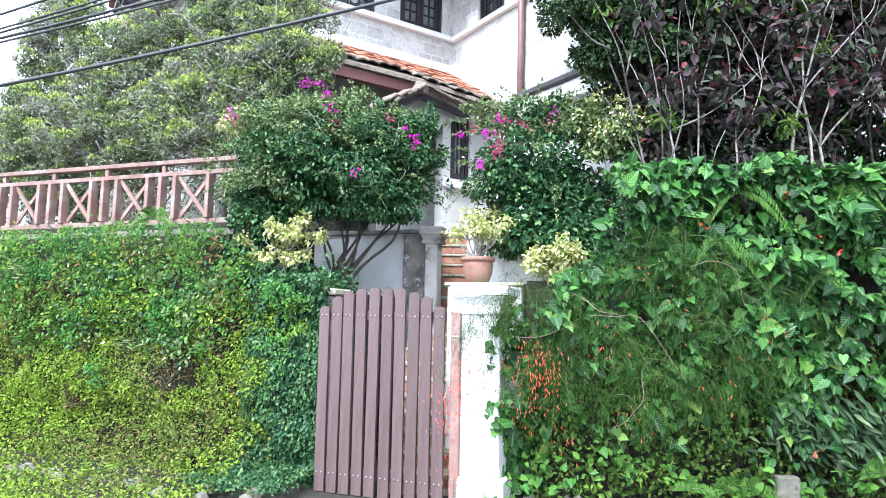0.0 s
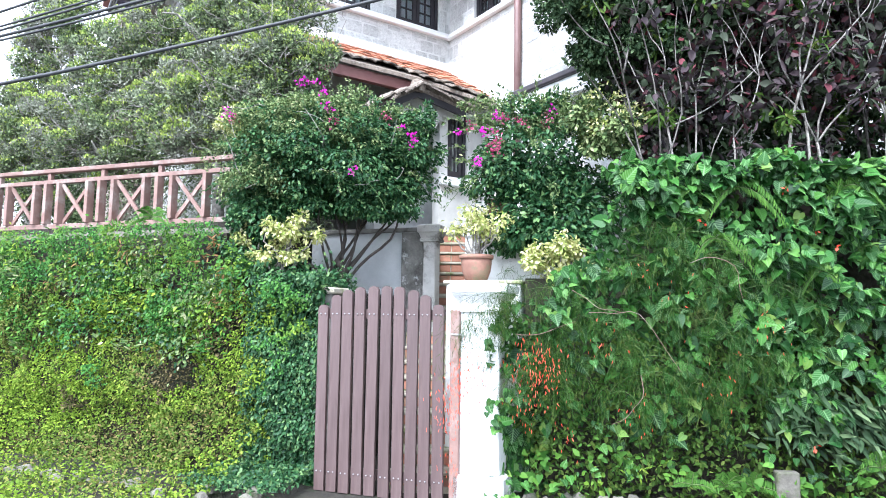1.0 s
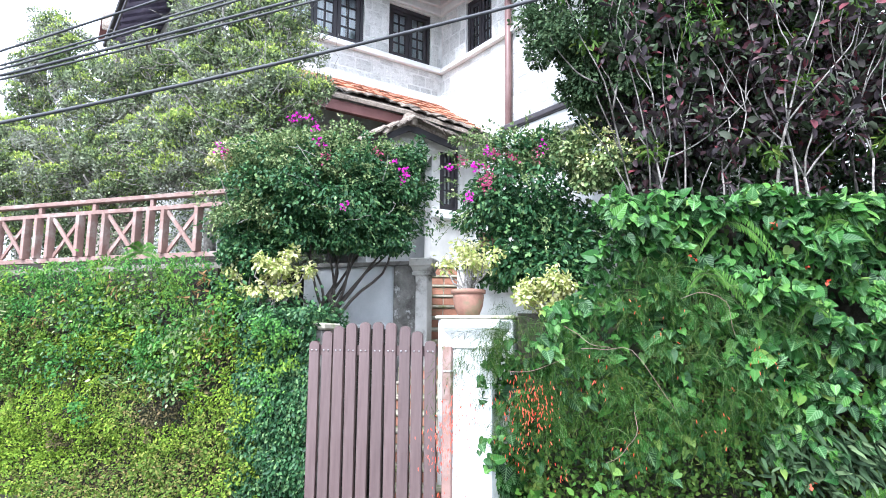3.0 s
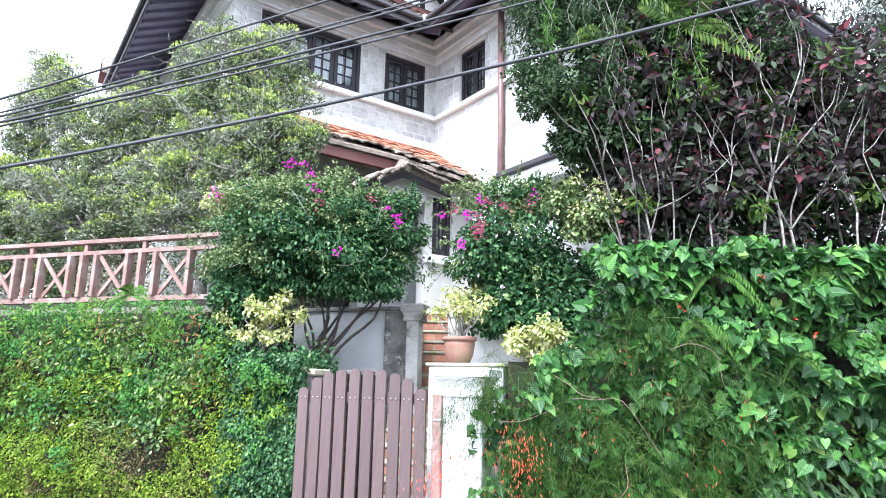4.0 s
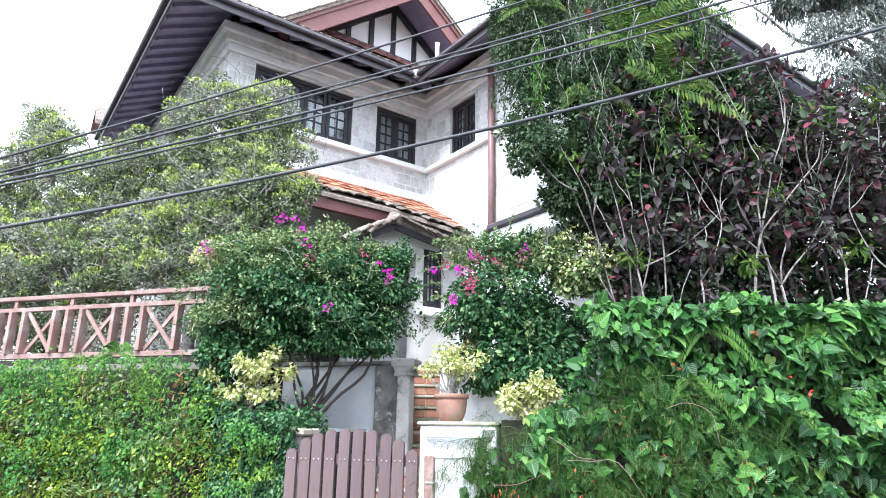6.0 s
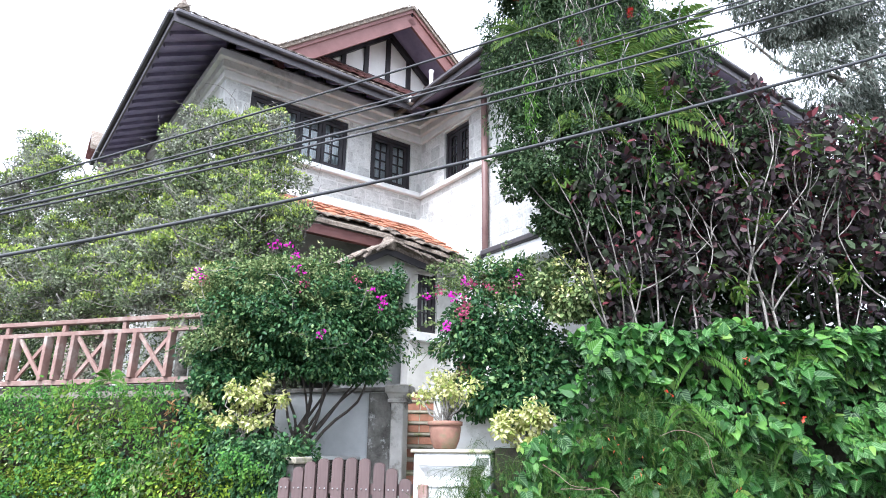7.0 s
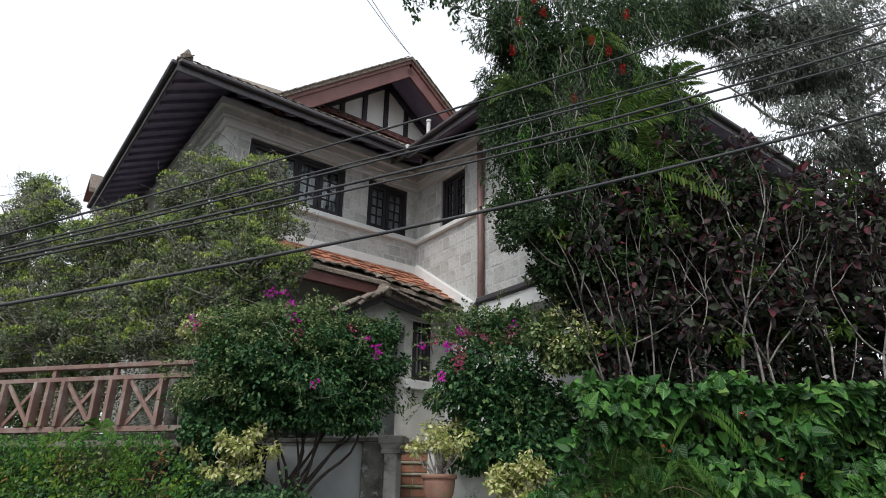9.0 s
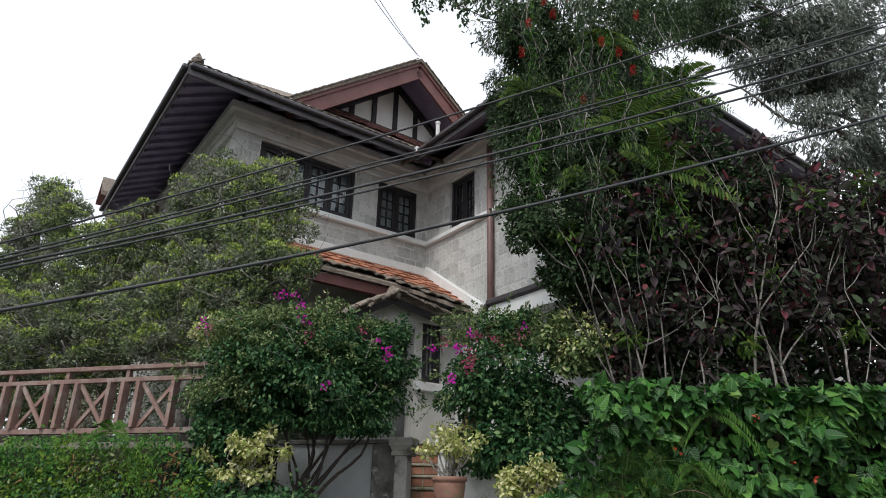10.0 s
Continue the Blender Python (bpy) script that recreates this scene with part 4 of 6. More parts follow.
D, N = hang(len(dry_p), OUTF, 0.2)
grow("withered_moss", creeper, dry_p, D, N, rng.uniform(0.02, 0.05, len(dry_p)), "oval", SOIL_MOSS)
keep = ~bald & (rng.uniform(0, 1, n) < np.clip(1.0 + 1.6 * (b + 0.3), 0.6, 1))
P, n = P[keep], int(keep.sum())
D, N = hang(n, OUTF, 0.2)
grow("moss", creeper, P, D, N, rng.uniform(0.018, 0.046, n), "oval", MOSS)
n = 15000
u = rng.uniform(-6.5, -1.5, n)
v = 0.3 - 2.0 * rng.uniform(0, 1, n) ** 1.3
P = np.stack([u, v, 0.03 + 0.5 * np.maximum(v + 0.9, 0) ** 2.2 + rng.uniform(0, 0.06, n), np.ones(n)], 1) @ np.array(FRONT).T
grow("moss", creeper, P[:, :3], unit(jitter(n, 0.5) + np.array([0, -0.5, 0.25])), unit(jitter(n, 0.4) + np.array([0, -0.4, 1])), rng.uniform(0.02, 0.055, n), "oval", MOSS)
n = 12000
P, u, z, b = wall_cover(n, -1.75, -0.84, -0.05, 2.15, FRONT @ pose(0, 0.1, 0), 0.14, 0.03, 5)
D, N = hang(n, OUTF)
grow("ivy", creeper, P, D, N, rng.uniform(0.03, 0.065, n), "oval", BUSH)
# upright dark sheets: the shade behind the creeper put into a colour
part("shade_backing", box((-6.6, 0.0, -0.1), (1.8, 0.06, 2.62)), EARTH_AND_SHADE, creeper)
part("shade_backing", box((1.8, 0.0, -0.1), (3.1, 0.06, 1.95)), EARTH_AND_SHADE, creeper)

# clumps of broader leaves in the creeper
for k in range(110):
    c = FRONT @ Vector((rng.uniform(-6.0, -1.8), 0.0, rng.uniform(1.3, 2.6)))
    m_ = int(rng.uniform(22, 70))
    P = np.array(c) + rng.normal(0, 1, (m_, 3)) * np.array([0.15, 0.05, 0.13])
    D, N = hang(m_, OUTF, 0.5)
    lo_ = rng.uniform(0.028, 0.05)
    grow("broad_leaves", creeper, P, D, N, rng.uniform(lo_, lo_ * 1.6, m_), ("oval", "oval", "oval", "long")[k % 4], (IVY, FERN, BUSH, IVY, DUSTY, MOSS)[k % 6])
# pale tufts and dry patches in the creeper
for k in range(16):
    c = FRONT @ Vector((rng.uniform(-5.5, -1.8), 0.0, rng.uniform(1.2, 2.3)))
    m_ = 26
    a = rng.uniform(-1.4, 1.4, m_)
    D = np.stack([np.sin(a), np.full(m_, -0.5), 0.7 * np.cos(a) - 0.2], 1)
    P = np.array(c) + rng.normal(0, 1, (m_, 3)) * np.array([0.06, 0.02, 0.04])
    grow("tuft", creeper, P, D, unit(np.array([0, -0.8, 0.6]) + jitter(m_, 0.3)), rng.uniform(0.05, 0.11, m_), "long", (DUSTY, IVY, DUSTY, FERN)[k % 4])

# hedge of arrowhead vine on the right
HM = plan(1.1, 7.22, -2.5)
hedge = thing("hedge", HM, "tall hedge of arrowhead vine with pale-veined leaves", "hedge", kind="stuff")
# dark sheets added as painted shade in the hedge's gaps
part("shade_backing", box((1.3, 0.36, -0.1), (8, 0.5, 3.08)), EARTH_AND_SHADE, hedge)
part("shade_backing", box((0.3, 0.4, -0.1), (1.29, 0.5, 1.7)), EARTH_AND_SHADE, hedge)
n = 21000
P, u, z, b = wall_cover(n, -0.14, 6.0, 0.06, 3.4, HM @ pose(0, -0.12, 0), 0.34, 0.0, 9)
top = 3.17 + 0.16 * np.array([noise.noise(Vector((a * 2.1, 4.0, 0.0))) for a in u])
holes = np.array([noise.noise(Vector((a * 2.3, c * 2.3, 31.0))) for a, c in zip(u, z)])
keep = (z < np.minimum(np.where(u < 0.8, 1.82 + 0.6 * u, 2.3 + 2.6 * (u - 0.8)), top)) & (holes > -0.3 + rng.normal(0, 0.08, n))
keep &= rng.uniform(0, 1, n) < np.where(u < 0.45, 0.8, np.clip((z - 0.45) / 0.75, 0.04, 1) * np.clip(1.05 + 1.2 * b, 0.55, 1)) * np.where((u > 0.3) & (u < 2.5) & (z < 1.5), 0.5, 1)
P[:, 1] += 0.16 * np.clip(1.3 - z, 0, 1)
P, u, z, n = P[keep], u[keep], z[keep], int(keep.sum())
D = unit(np.array([0, -0.4, -0.6]) + jitter(n, 0.5))
N = unit(np.array([0, -0.75, 0.65]) + jitter(n, 0.45))
size = rng.uniform(0.05, 0.095, n) + np.where((u > 1.2) | (z < 0.7), 0.06, 0.01) * rng.uniform(0, 1, n) ** 2
near = np.flatnonzero((P[:, 0] < 4.9) & (P[:, 2] > 0.5))[:290]
size[near] = rng.uniform(0.1, 0.165, len(near))
grow("foliage", hedge, np.delete(P, near, 0), np.delete(D, near, 0), np.delete(N, near, 0), np.delete(size, near), "heart", HEDGE)
LEAF = bpy.data.meshes.new("leaf")
LEAF.from_pydata(SHAPES["heart"][0], [], SHAPES["heart"][1])
lay = LEAF.uv_layers.new(name="UVMap")
for loop in LEAF.loops:
    lay.data[loop.index].uv = SHAPES["heart"][0][loop.vertex_index][:2]
LEAF.materials.append(HEDGE_LEAF)
for i in near:
    d, nn = Vector(D[i]).normalized(), Vector(N[i])
    r = d.cross(nn).normalized()
    m_ = Matrix((r, d, r.cross(d))).transposed().to_4x4()
    m_.translation = Vector(P[i]) + Vector((0, -0.08, 0))
    ob = new("leaf", LEAF)
    ob.parent = hedge
    ob.matrix_basis = HM.inverted() @ m_ @ Matrix.Scale(float(size[i]), 4)
n = 1900
u = rng.uniform(1.1, 6.2, n)
bump = np.array([noise.noise(Vector((a * 2.1, 4.0, 0.0))) for a in u])
P = np.stack([1.1 + u, rng.uniform(6.95, 7.8, n) - 0.04 * u, 3.14 + rng.normal(0, 0.05, n) + 0.18 * bump], 1)
grow("foliage", hedge, P, unit(jitter(n, 0.6) + np.array([0, -0.6, -0.3])), unit(np.array([0, -0.6, 0.8]) + jitter(n, 0.3)), rng.uniform(0.07, 0.14, n), "heart", HEDGE)
# inner leaves low in the hedge, with shade put into their colour
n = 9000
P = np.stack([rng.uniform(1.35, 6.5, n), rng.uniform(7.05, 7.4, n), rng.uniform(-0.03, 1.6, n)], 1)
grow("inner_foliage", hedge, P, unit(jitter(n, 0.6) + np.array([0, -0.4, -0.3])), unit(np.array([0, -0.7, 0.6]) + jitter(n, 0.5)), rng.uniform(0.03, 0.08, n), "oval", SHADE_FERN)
# dark strap leaves and low sprigs at the hedge's foot
n = 420
P = np.array([4.15, 6.98, 0.8]) + rng.normal(0, 1, (n, 3)) * np.array([0.3, 0.06, 0.16])
grow("strap_leaves", hedge, P, unit(jitter(n, 0.4) + np.array([0.3, -0.4, -0.5])), unit(np.array([0, -0.7, 0.6]) + jitter(n, 0.4)), rng.uniform(0.1, 0.2, n), "blade", DARKTREE)
for k in range(34):
    c = np.array([rng.uniform(1.2, 5.2), 6.9, rng.uniform(0.1, 0.5)])
    m_ = 12
    grow("sprig", hedge, c + rng.normal(0, 1, (m_, 3)) * np.array([0.07, 0.03, 0.06]), unit(jitter(m_, 0.6) + np.array([0, -0.4, 0.1])), unit(np.array([0, -0.7, 0.6]) + jitter(m_, 0.3)), rng.uniform(0.04, 0.1, m_), ("oval", "long", "heart")[k % 3], (FERN, IVY, HEDGE, FERN)[k % 4])


def shrub(name, base, label, category, stems, crowns, bark, sides=6):
    """A plant from stems (lists of point, radius) and crowns (centre, radii, count, size, shape, material, clumps, spread, lean)."""
    ob = thing(name, Matrix.Translation(base), label, category)
    B0 = np.array(base)
    if stems:
        for k, s in enumerate(stems):
            tubes("branch" if k else "trunk", [[(Vector(p) - Vector(base), r) for p, r in s]], bark, ob, "", sides)
    for c, rad, cnt, size, shape, mt, clumps, spread, droop in crowns:
        P, out = crown_points(c, rad, cnt, clumps, spread)
        D = unit(0.7 * out + jitter(cnt, 0.5) + np.array([0, 0, -droop]))
        N = unit(0.8 * out + np.array([0, 0, 0.5]) + jitter(cnt, 0.35))
        leaves("crown", P - B0, D, N, rng.uniform(*size, cnt), shape, mt, ob)
    return ob


def blossoms(ob, P, size, material, per=7, name="flower", label="", spread=0.05):
    n = len(P) * per
    Q = np.repeat(P, per, 0) + jitter(n, spread)
    leaves(name, Q - np.array(ob.matrix_basis.translation), unit(jitter(n, 1)), unit(jitter(n, 1)), rng.uniform(*size, n), "quad", material, ob, label)


def shoots(ob, c, rad, n, material, length=(0.2, 0.5), leaf=(0.025, 0.05), per=26):
    """Long arching shoots that break a crown's outline."""
    d = unit(rng.normal(0, 1, (n * 4, 3)))
    d = d[(d[:, 2] > -0.5) & (d[:, 1] < 0.5)][:n]
    B0 = np.array(ob.matrix_basis.translation)
    P, D = [], []
    for v in d:
        s0 = np.asarray(c) + v * np.asarray(rad) * 0.9
        ln = rng.uniform(*length)
        w = unit(v + rng.normal(0, 0.35, 3) + np.array([0, 0, 0.35]))
        t = rng.uniform(0, 1, (per, 1))
        P.append(s0 + w * ln * t + np.array([0, 0, -0.45 * ln]) * t * t + jitter(per, 0.015))
        D.append(np.broadcast_to(w, (per, 3)) + jitter(per, 0.6) + np.array([0, 0, -0.3]))
        tubes("shoot", [[(Vector(s0 + w * ln * k / 4 + np.array([0, 0, -0.45 * ln]) * (k / 4) ** 2 - B0), 0.004 - 0.0006 * k) for k in range(5)]], STALK, ob, "", 4)
    P, D = np.concatenate(P), np.concatenate(D)
    leaves("shoot_leaves", P - B0, D, unit(jitter(len(P), 0.5) + np.array([0, -0.5, 0.8])), rng.uniform(*leaf, len(P)), "oval", material, ob)


# bougainvilleas flanking the steps
b0 = (-0.9, 8.85, 2.0)
st = [bough((-0.82, 8.7, 1.85), (-0.8, 8.65, 2.35), 0.06, 0.045, 0.1)]
for q in ((-1.6, 8.6, 3.1), (-1.25, 8.5, 3.1), (-1.0, 8.5, 3.2), (-0.7, 8.6, 3.1), (-0.45, 8.5, 3.0), (-0.2, 8.6, 2.85), (-0.05, 8.7, 2.95), (-0.55, 8.4, 3.0), (-1.0, 8.9, 3.3), (-0.3, 8.9, 3.2), (-0.85, 8.4, 3.0), (0.05, 8.5, 3.1)):
    st.append(bough((-0.82 + rng.normal(0, 0.05), 8.68, 1.95 + rng.uniform(0, 0.3)), q, 0.023, 0.009, 0.14))
boug = shrub("bougainvillea", b0, "round bougainvillea bush with magenta flowers over a dark trunk", "bush", st,
             [((-0.95, 8.6, 3.6), (1.15, 0.75, 0.74), 13640, (0.030, 0.074), "oval", BUSH, 120, 0.2, 0.5),
              ((-0.95, 8.5, 3.35), (1.25, 0.7, 0.72), 7440, (0.030, 0.074), "oval", BUSH, 46, 0.24, 0.6),
              ((-1.75, 8.45, 3.1), (0.34, 0.4, 0.55), 3410, (0.030, 0.074), "oval", BUSH, 30, 0.28, 0.6),
              ((-1.7, 8.3, 2.75), (0.34, 0.3, 0.35), 2170, (0.030, 0.074), "oval", BUSH, 24, 0.28, 0.6),
              ((-0.75, 8.4, 3.02), (0.85, 0.35, 0.26), 4200, (0.03, 0.07), "oval", BUSH, 50, 0.26, 0.6),
              ((-0.25, 8.4, 2.95), (0.5, 0.3, 0.2), 2600, (0.03, 0.065), "oval", BUSH, 36, 0.28, 0.6),
              ((-0.25, 8.5, 3.2), (0.5, 0.4, 0.38), 3600, (0.03, 0.07), "oval", BUSH, 36, 0.26, 0.6),
              ((0.15, 8.4, 3.72), (0.3, 0.35, 0.45), 2200, (0.03, 0.07), "oval", BUSH, 20, 0.3, 0.5),
              ((-1.1, 8.45, 3.95), (1.1, 0.62, 0.45), 9000, (0.025, 0.055), "oval", DUSTY, 70, 0.2, 0.3),
              ((-1.75, 8.2, 3.35), (0.5, 0.3, 0.6), 2600, (0.025, 0.05), "oval", DUSTY, 40, 0.22, 0.4),
              ((-2.05, 8.5, 3.95), (0.34, 0.25, 0.3), 850, (0.035, 0.065), "oval", YELLOW, 16, 0.35, 0.3)], DARK_BARK)
shoots(boug, (-0.95, 8.55, 3.6), (1.25, 0.75, 0.8), 60, DUSTY)
shoots(boug, (-0.95, 8.5, 3.5), (1.25, 0.7, 0.85), 40, BUSH)
n = 1500
P = (np.stack([rng.uniform(-1.9, -0.84, n), rng.uniform(-0.7, 0.15, n), 0.05 + rng.uniform(0, 0.1, n), np.ones(n)], 1) @ np.array(FRONT).T)[:, :3]
grow("ivy", creeper, P, unit(jitter(n, 0.6) + np.array([0, -0.5, 0.1])), unit(jitter(n, 0.4) + np.array([0, -0.5, 0.9])), rng.uniform(0.03, 0.065, n), "oval", BUSH)
paths = []
for k in range(18):
    a = np.array([rng.uniform(-2.1, 0.1), 7.85, rng.uniform(2.9, 4.1)])
    paths.append([(p - Vector(b0), r) for p, r in bough(a, a + np.array([rng.normal(0, 0.3), -0.12, rng.normal(0.05, 0.15)]), 0.0045, 0.0025, 0.25, 6)])
tubes("bare_growth", paths, BARK, boug, "bare grey twigs", 4, "stuff")
bR = shrub("bougainvillea", (1.5, 8.6, 2.2), "bougainvillea bush with magenta and faded red flowers beside the planter", "bush",
           [limb((1.5 + d, 8.6, 2.2), (1.45 + 2.4 * d, 8.4, 3.4), 0.03, 0.01) for d in (-0.2, -0.08, 0.05, 0.2, 0.3)],
           [((1.45, 8.3, 3.45), (0.74, 0.5, 0.75), 8060, (0.032, 0.081), "oval", BUSH, 70, 0.24, 0.5),
            ((1.5, 8.2, 2.75), (0.6, 0.35, 0.55), 3720, (0.032, 0.081), "oval", BUSH, 40, 0.28, 0.5),
            ((1.5, 8.25, 4.0), (0.7, 0.4, 0.35), 6000, (0.022, 0.05), "oval", DUSTY, 36, 0.28, 0.3),
            ((2.05, 8.1, 2.95), (0.5, 0.35, 0.6), 4200, (0.03, 0.075), "oval", BUSH, 36, 0.28, 0.5),
            ((2.25, 7.75, 3.75), (0.45, 0.25, 0.5), 2600, (0.04, 0.085), "oval", DUSTY, 30, 0.3, 0.4),
            ((2.3, 7.65, 3.8), (0.4, 0.2, 0.45), 520, (0.032, 0.058), "oval", YELLOW, 16, 0.3, 0.4)], BARK)
shoots(bR, (1.5, 8.25, 3.5), (0.85, 0.5, 0.85), 60, DUSTY)

shrub("leafy_shrub", (1.8, 8.0, 2.1), "dark green shrub between planter and hedge", "shrub", [limb((1.8, 8.0, 2.1), (1.8, 7.95, 2.8), 0.02, 0.01)],
      [((1.75, 7.95, 2.65), (0.5, 0.25, 0.5), 2600, (0.05, 0.1), "oval", BUSH, 40, 0.3, 0.5)], BARK)
# crotons
for base, c, rad, cnt, lab in (((-1.4, 8.2, 2.0), (-1.42, 8.12, 2.55), (0.5, 0.2, 0.3), 900, "yellow variegated croton shrub above the wall"),
                               ((0.86, 7.95, 2.3), (0.86, 7.9, 2.72), (0.3, 0.2, 0.2), 420, "yellow variegated croton in a terracotta pot"),
                               ((1.8, 7.75, 1.9), (1.78, 7.66, 2.3), (0.4, 0.18, 0.24), 1000, "yellow-green croton shrub by the hedge")):
    heads = [(c[0] + rng.uniform(-1, 1) * rad[0], c[1] + rng.uniform(-1, 1) * rad[1], c[2] + rng.uniform(-0.8, 1) * rad[2]) for _ in range(15)]
    shrub("croton", base, lab, "shrub", [limb(base, h, 0.013, 0.006, 0.08) for h in heads],
          [(h, (0.1, 0.09, 0.09), cnt // 7, (0.035, 0.07), "oval", YELLOW, 4, 0.7, 0.45) for h in heads], BARK)

# cypress trees behind the railing
def cypress(base, height, masses, label, spreadx=1.2, turn=0):
    """A cypress: pale limbs and twigs carrying rounded tufts, yellow-green above and grey-green inside. masses: centre, radii, tufts."""
    x, y, z = base
    st = [bough(base, (x + 0.1, y - 0.05, z + height * 0.85), 0.09, 0.03, 0.06)]
    for k in range(11):
        t = k * 2.4 + turn
        h = z + height * (0.08 + 0.07 * k)
        st.append(bough((x + 0.02, y, h), (x + spreadx * math.sin(t) * (1 - 0.05 * k), y - 0.35 + 0.4 * math.cos(t), h + 0.9), 0.03, 0.009, 0.2))
    ob = shrub("cypress", base, label, "tree", st, [], BARK)
    B0 = np.array(base)
    paths, inner, tips = [], [], []
    for c, rad, tufts in masses:
        c, rad = np.array(c), np.array(rad)
        d = unit(rng.normal(0, 1, (tufts, 3)))
        d[:, 1] = np.where(d[:, 1] > 0.35, -d[:, 1], d[:, 1])
        mid = c + d * rad * rng.uniform(0.45, 1.08, (tufts, 1))
        for m in mid:
            r = rng.uniform(0.08, 0.2)
            root = c + (m - c) * 0.35 + np.array([0, 0.1, -0.35])
            paths.append([(p - Vector(B0), q) for p, q in bough(root, m, 0.011, 0.004, 0.3, 6)])
            for _ in range(2):
                e = m + rng.normal(0, 1, 3) * np.array([0.2, 0.05, 0.2]) + np.array([0, -0.16, 0.0])
                paths.append([(p - Vector(B0), q) for p, q in bough(m + np.array([0, 0.05, -0.1]), e, 0.0055, 0.0025, 0.35, 5)])
            k = int(9000 * r * r)
            o = unit(rng.normal(0, 1, (k, 3))) * np.cbrt(rng.uniform(0.1, 1, (k, 1)))
            p = m + o * r * np.array([1.0, 0.8, 0.85])
            # yellow-green tips on each tuft's upper side, where light is painted in too
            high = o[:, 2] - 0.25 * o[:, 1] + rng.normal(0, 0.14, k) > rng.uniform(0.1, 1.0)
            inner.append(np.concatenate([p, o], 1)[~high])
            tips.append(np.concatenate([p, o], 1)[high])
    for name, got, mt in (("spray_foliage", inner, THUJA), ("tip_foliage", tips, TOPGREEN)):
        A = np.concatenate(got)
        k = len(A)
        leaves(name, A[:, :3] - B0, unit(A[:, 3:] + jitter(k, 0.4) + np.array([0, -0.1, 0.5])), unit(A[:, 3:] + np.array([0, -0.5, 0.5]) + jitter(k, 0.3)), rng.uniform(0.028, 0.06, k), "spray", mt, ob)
    tubes("bare_growth", paths, BARK, ob, "bare grey twigs", 4, "stuff")
    return ob


cypress((-2.65, 9.55, 2.8), 3.5, [((-2.27, 9.35, 5.97), (1.0, 0.42, 1.0), 170), ((-1.93, 9.15, 5.07), (0.86, 0.35, 0.73), 110), ((-2.68, 9.5, 4.5), (1.18, 0.35, 0.82), 150)],
        "tall grey-green cypress with yellow-green tips behind the railing")
cypress((-4.7, 11.1, 2.8), 4.0, [((-4.5, 10.9, 5.75), (1.35, 0.6, 1.0), 150), ((-5.75, 10.9, 6.5), (0.3, 0.3, 0.7), 34), ((-4.7, 10.8, 4.6), (1.6, 0.45, 0.95), 160)],
        "grey-green cypress with feathery crown behind the railing", 1.3, 1.0)
cypress((-6.7, 11.6, 2.8), 4.6, [((-6.55, 11.5, 5.7), (0.55, 0.5, 2.3), 140), ((-6.5, 11.3, 4.4), (1.1, 0.4, 1.2), 100)], "slender grey-green cypress with pointed top", 0.7, 2.0)

# shrubs behind the railing
back = thing("shrubbery", Matrix.Translation((-5, 11.2, 2.8)), "dense green shrubs behind the garden railing", "shrub", kind="stuff")
n = 30000
P = np.stack([rng.uniform(-8.5, -1.2, n), rng.uniform(10.5, 11.6, n), rng.uniform(2.8, 4.7, n)], 1)
P[:, 1] += -0.3 * P[:, 0] - 1.4
leaves("foliage", P - np.array((-5, 11.2, 2.8)), unit(jitter(n, 0.6) + np.array([0, -0.4, 0])), unit(jitter(n, 0.5) + np.array([0, -0.6, 0.6])), rng.uniform(0.03, 0.06, n), "spray", THUJA, back)
for k, (x, y, h, w) in enumerate(((-12, 22, 8.5, 2.2), (-17, 26, 10, 3.0), (-9.5, 19, 7.0, 1.4), (14, 24, 11, 3))):
    shrub("background_tree", (x, y, 2.0), "distant grey-green tree in haze", "tree", [limb((x, y, 2.0), (x, y, h), 0.2, 0.05, 0.02)],
          [((x, y, h - 2.2), (w, w * 0.7, 2.8), 5000, (0.12, 0.3), "spray", FARTREE, 80, 0.22, -0.1)], BARK)

# weeping coral plant
russ = thing("coral_plant", Matrix.Translation((2.2, 6.95, 1.6)), "weeping coral plant with thread-like stems and small red flowers", "shrub", kind="stuff")
paths, tips = [], []
for x, z, sway in ((1.13, 1.73, -0.3), (1.45, 1.53, -0.2), (1.65, 1.95, -0.3), (2.64, 2.49, -0.1), (2.95, 2.23, 0.2), (3.2, 1.98, 0.3), (2.43, 2.17, -0.2), (1.91, 1.74, 0.0), (2.17, 1.44, 0.1),
                   (2.68, 1.76, 0.1), (3.14, 1.56, 0.2), (3.38, 1.36, 0.2), (1.65, 1.23, -0.1), (2.06, 1.03, 0.0), (1.4, 1.27, -0.2), (2.87, 1.05, 0.1), (2.57, 1.25, 0.0), (1.3, 1.9, -0.4)):
    for k in range(11):
        s = Vector((x + rng.normal(0, 0.1), 6.9 + rng.normal(0, 0.06), z + rng.normal(0, 0.09)))
        w, ln = rng.normal(sway, 0.5), rng.uniform(0.3, 0.75)
        pts = [(s + Vector((w * math.sin(i / 7 * 1.5) * ln, -0.3 * math.sin(i / 7 * 1.5) * ln, ln * (0.5 * i / 7 - 1.2 * (i / 7) ** 2))), 0.0028 * (1.1 - i / 7)) for i in range(8)]
        paths.append(pts)
        tips += [p for p, r in pts[1:]]
o = Vector(russ.matrix_basis.translation)
tubes("stem", [[(p - o, r) for p, r in s] for s in paths], STALK, russ, "", 3, "stuff")
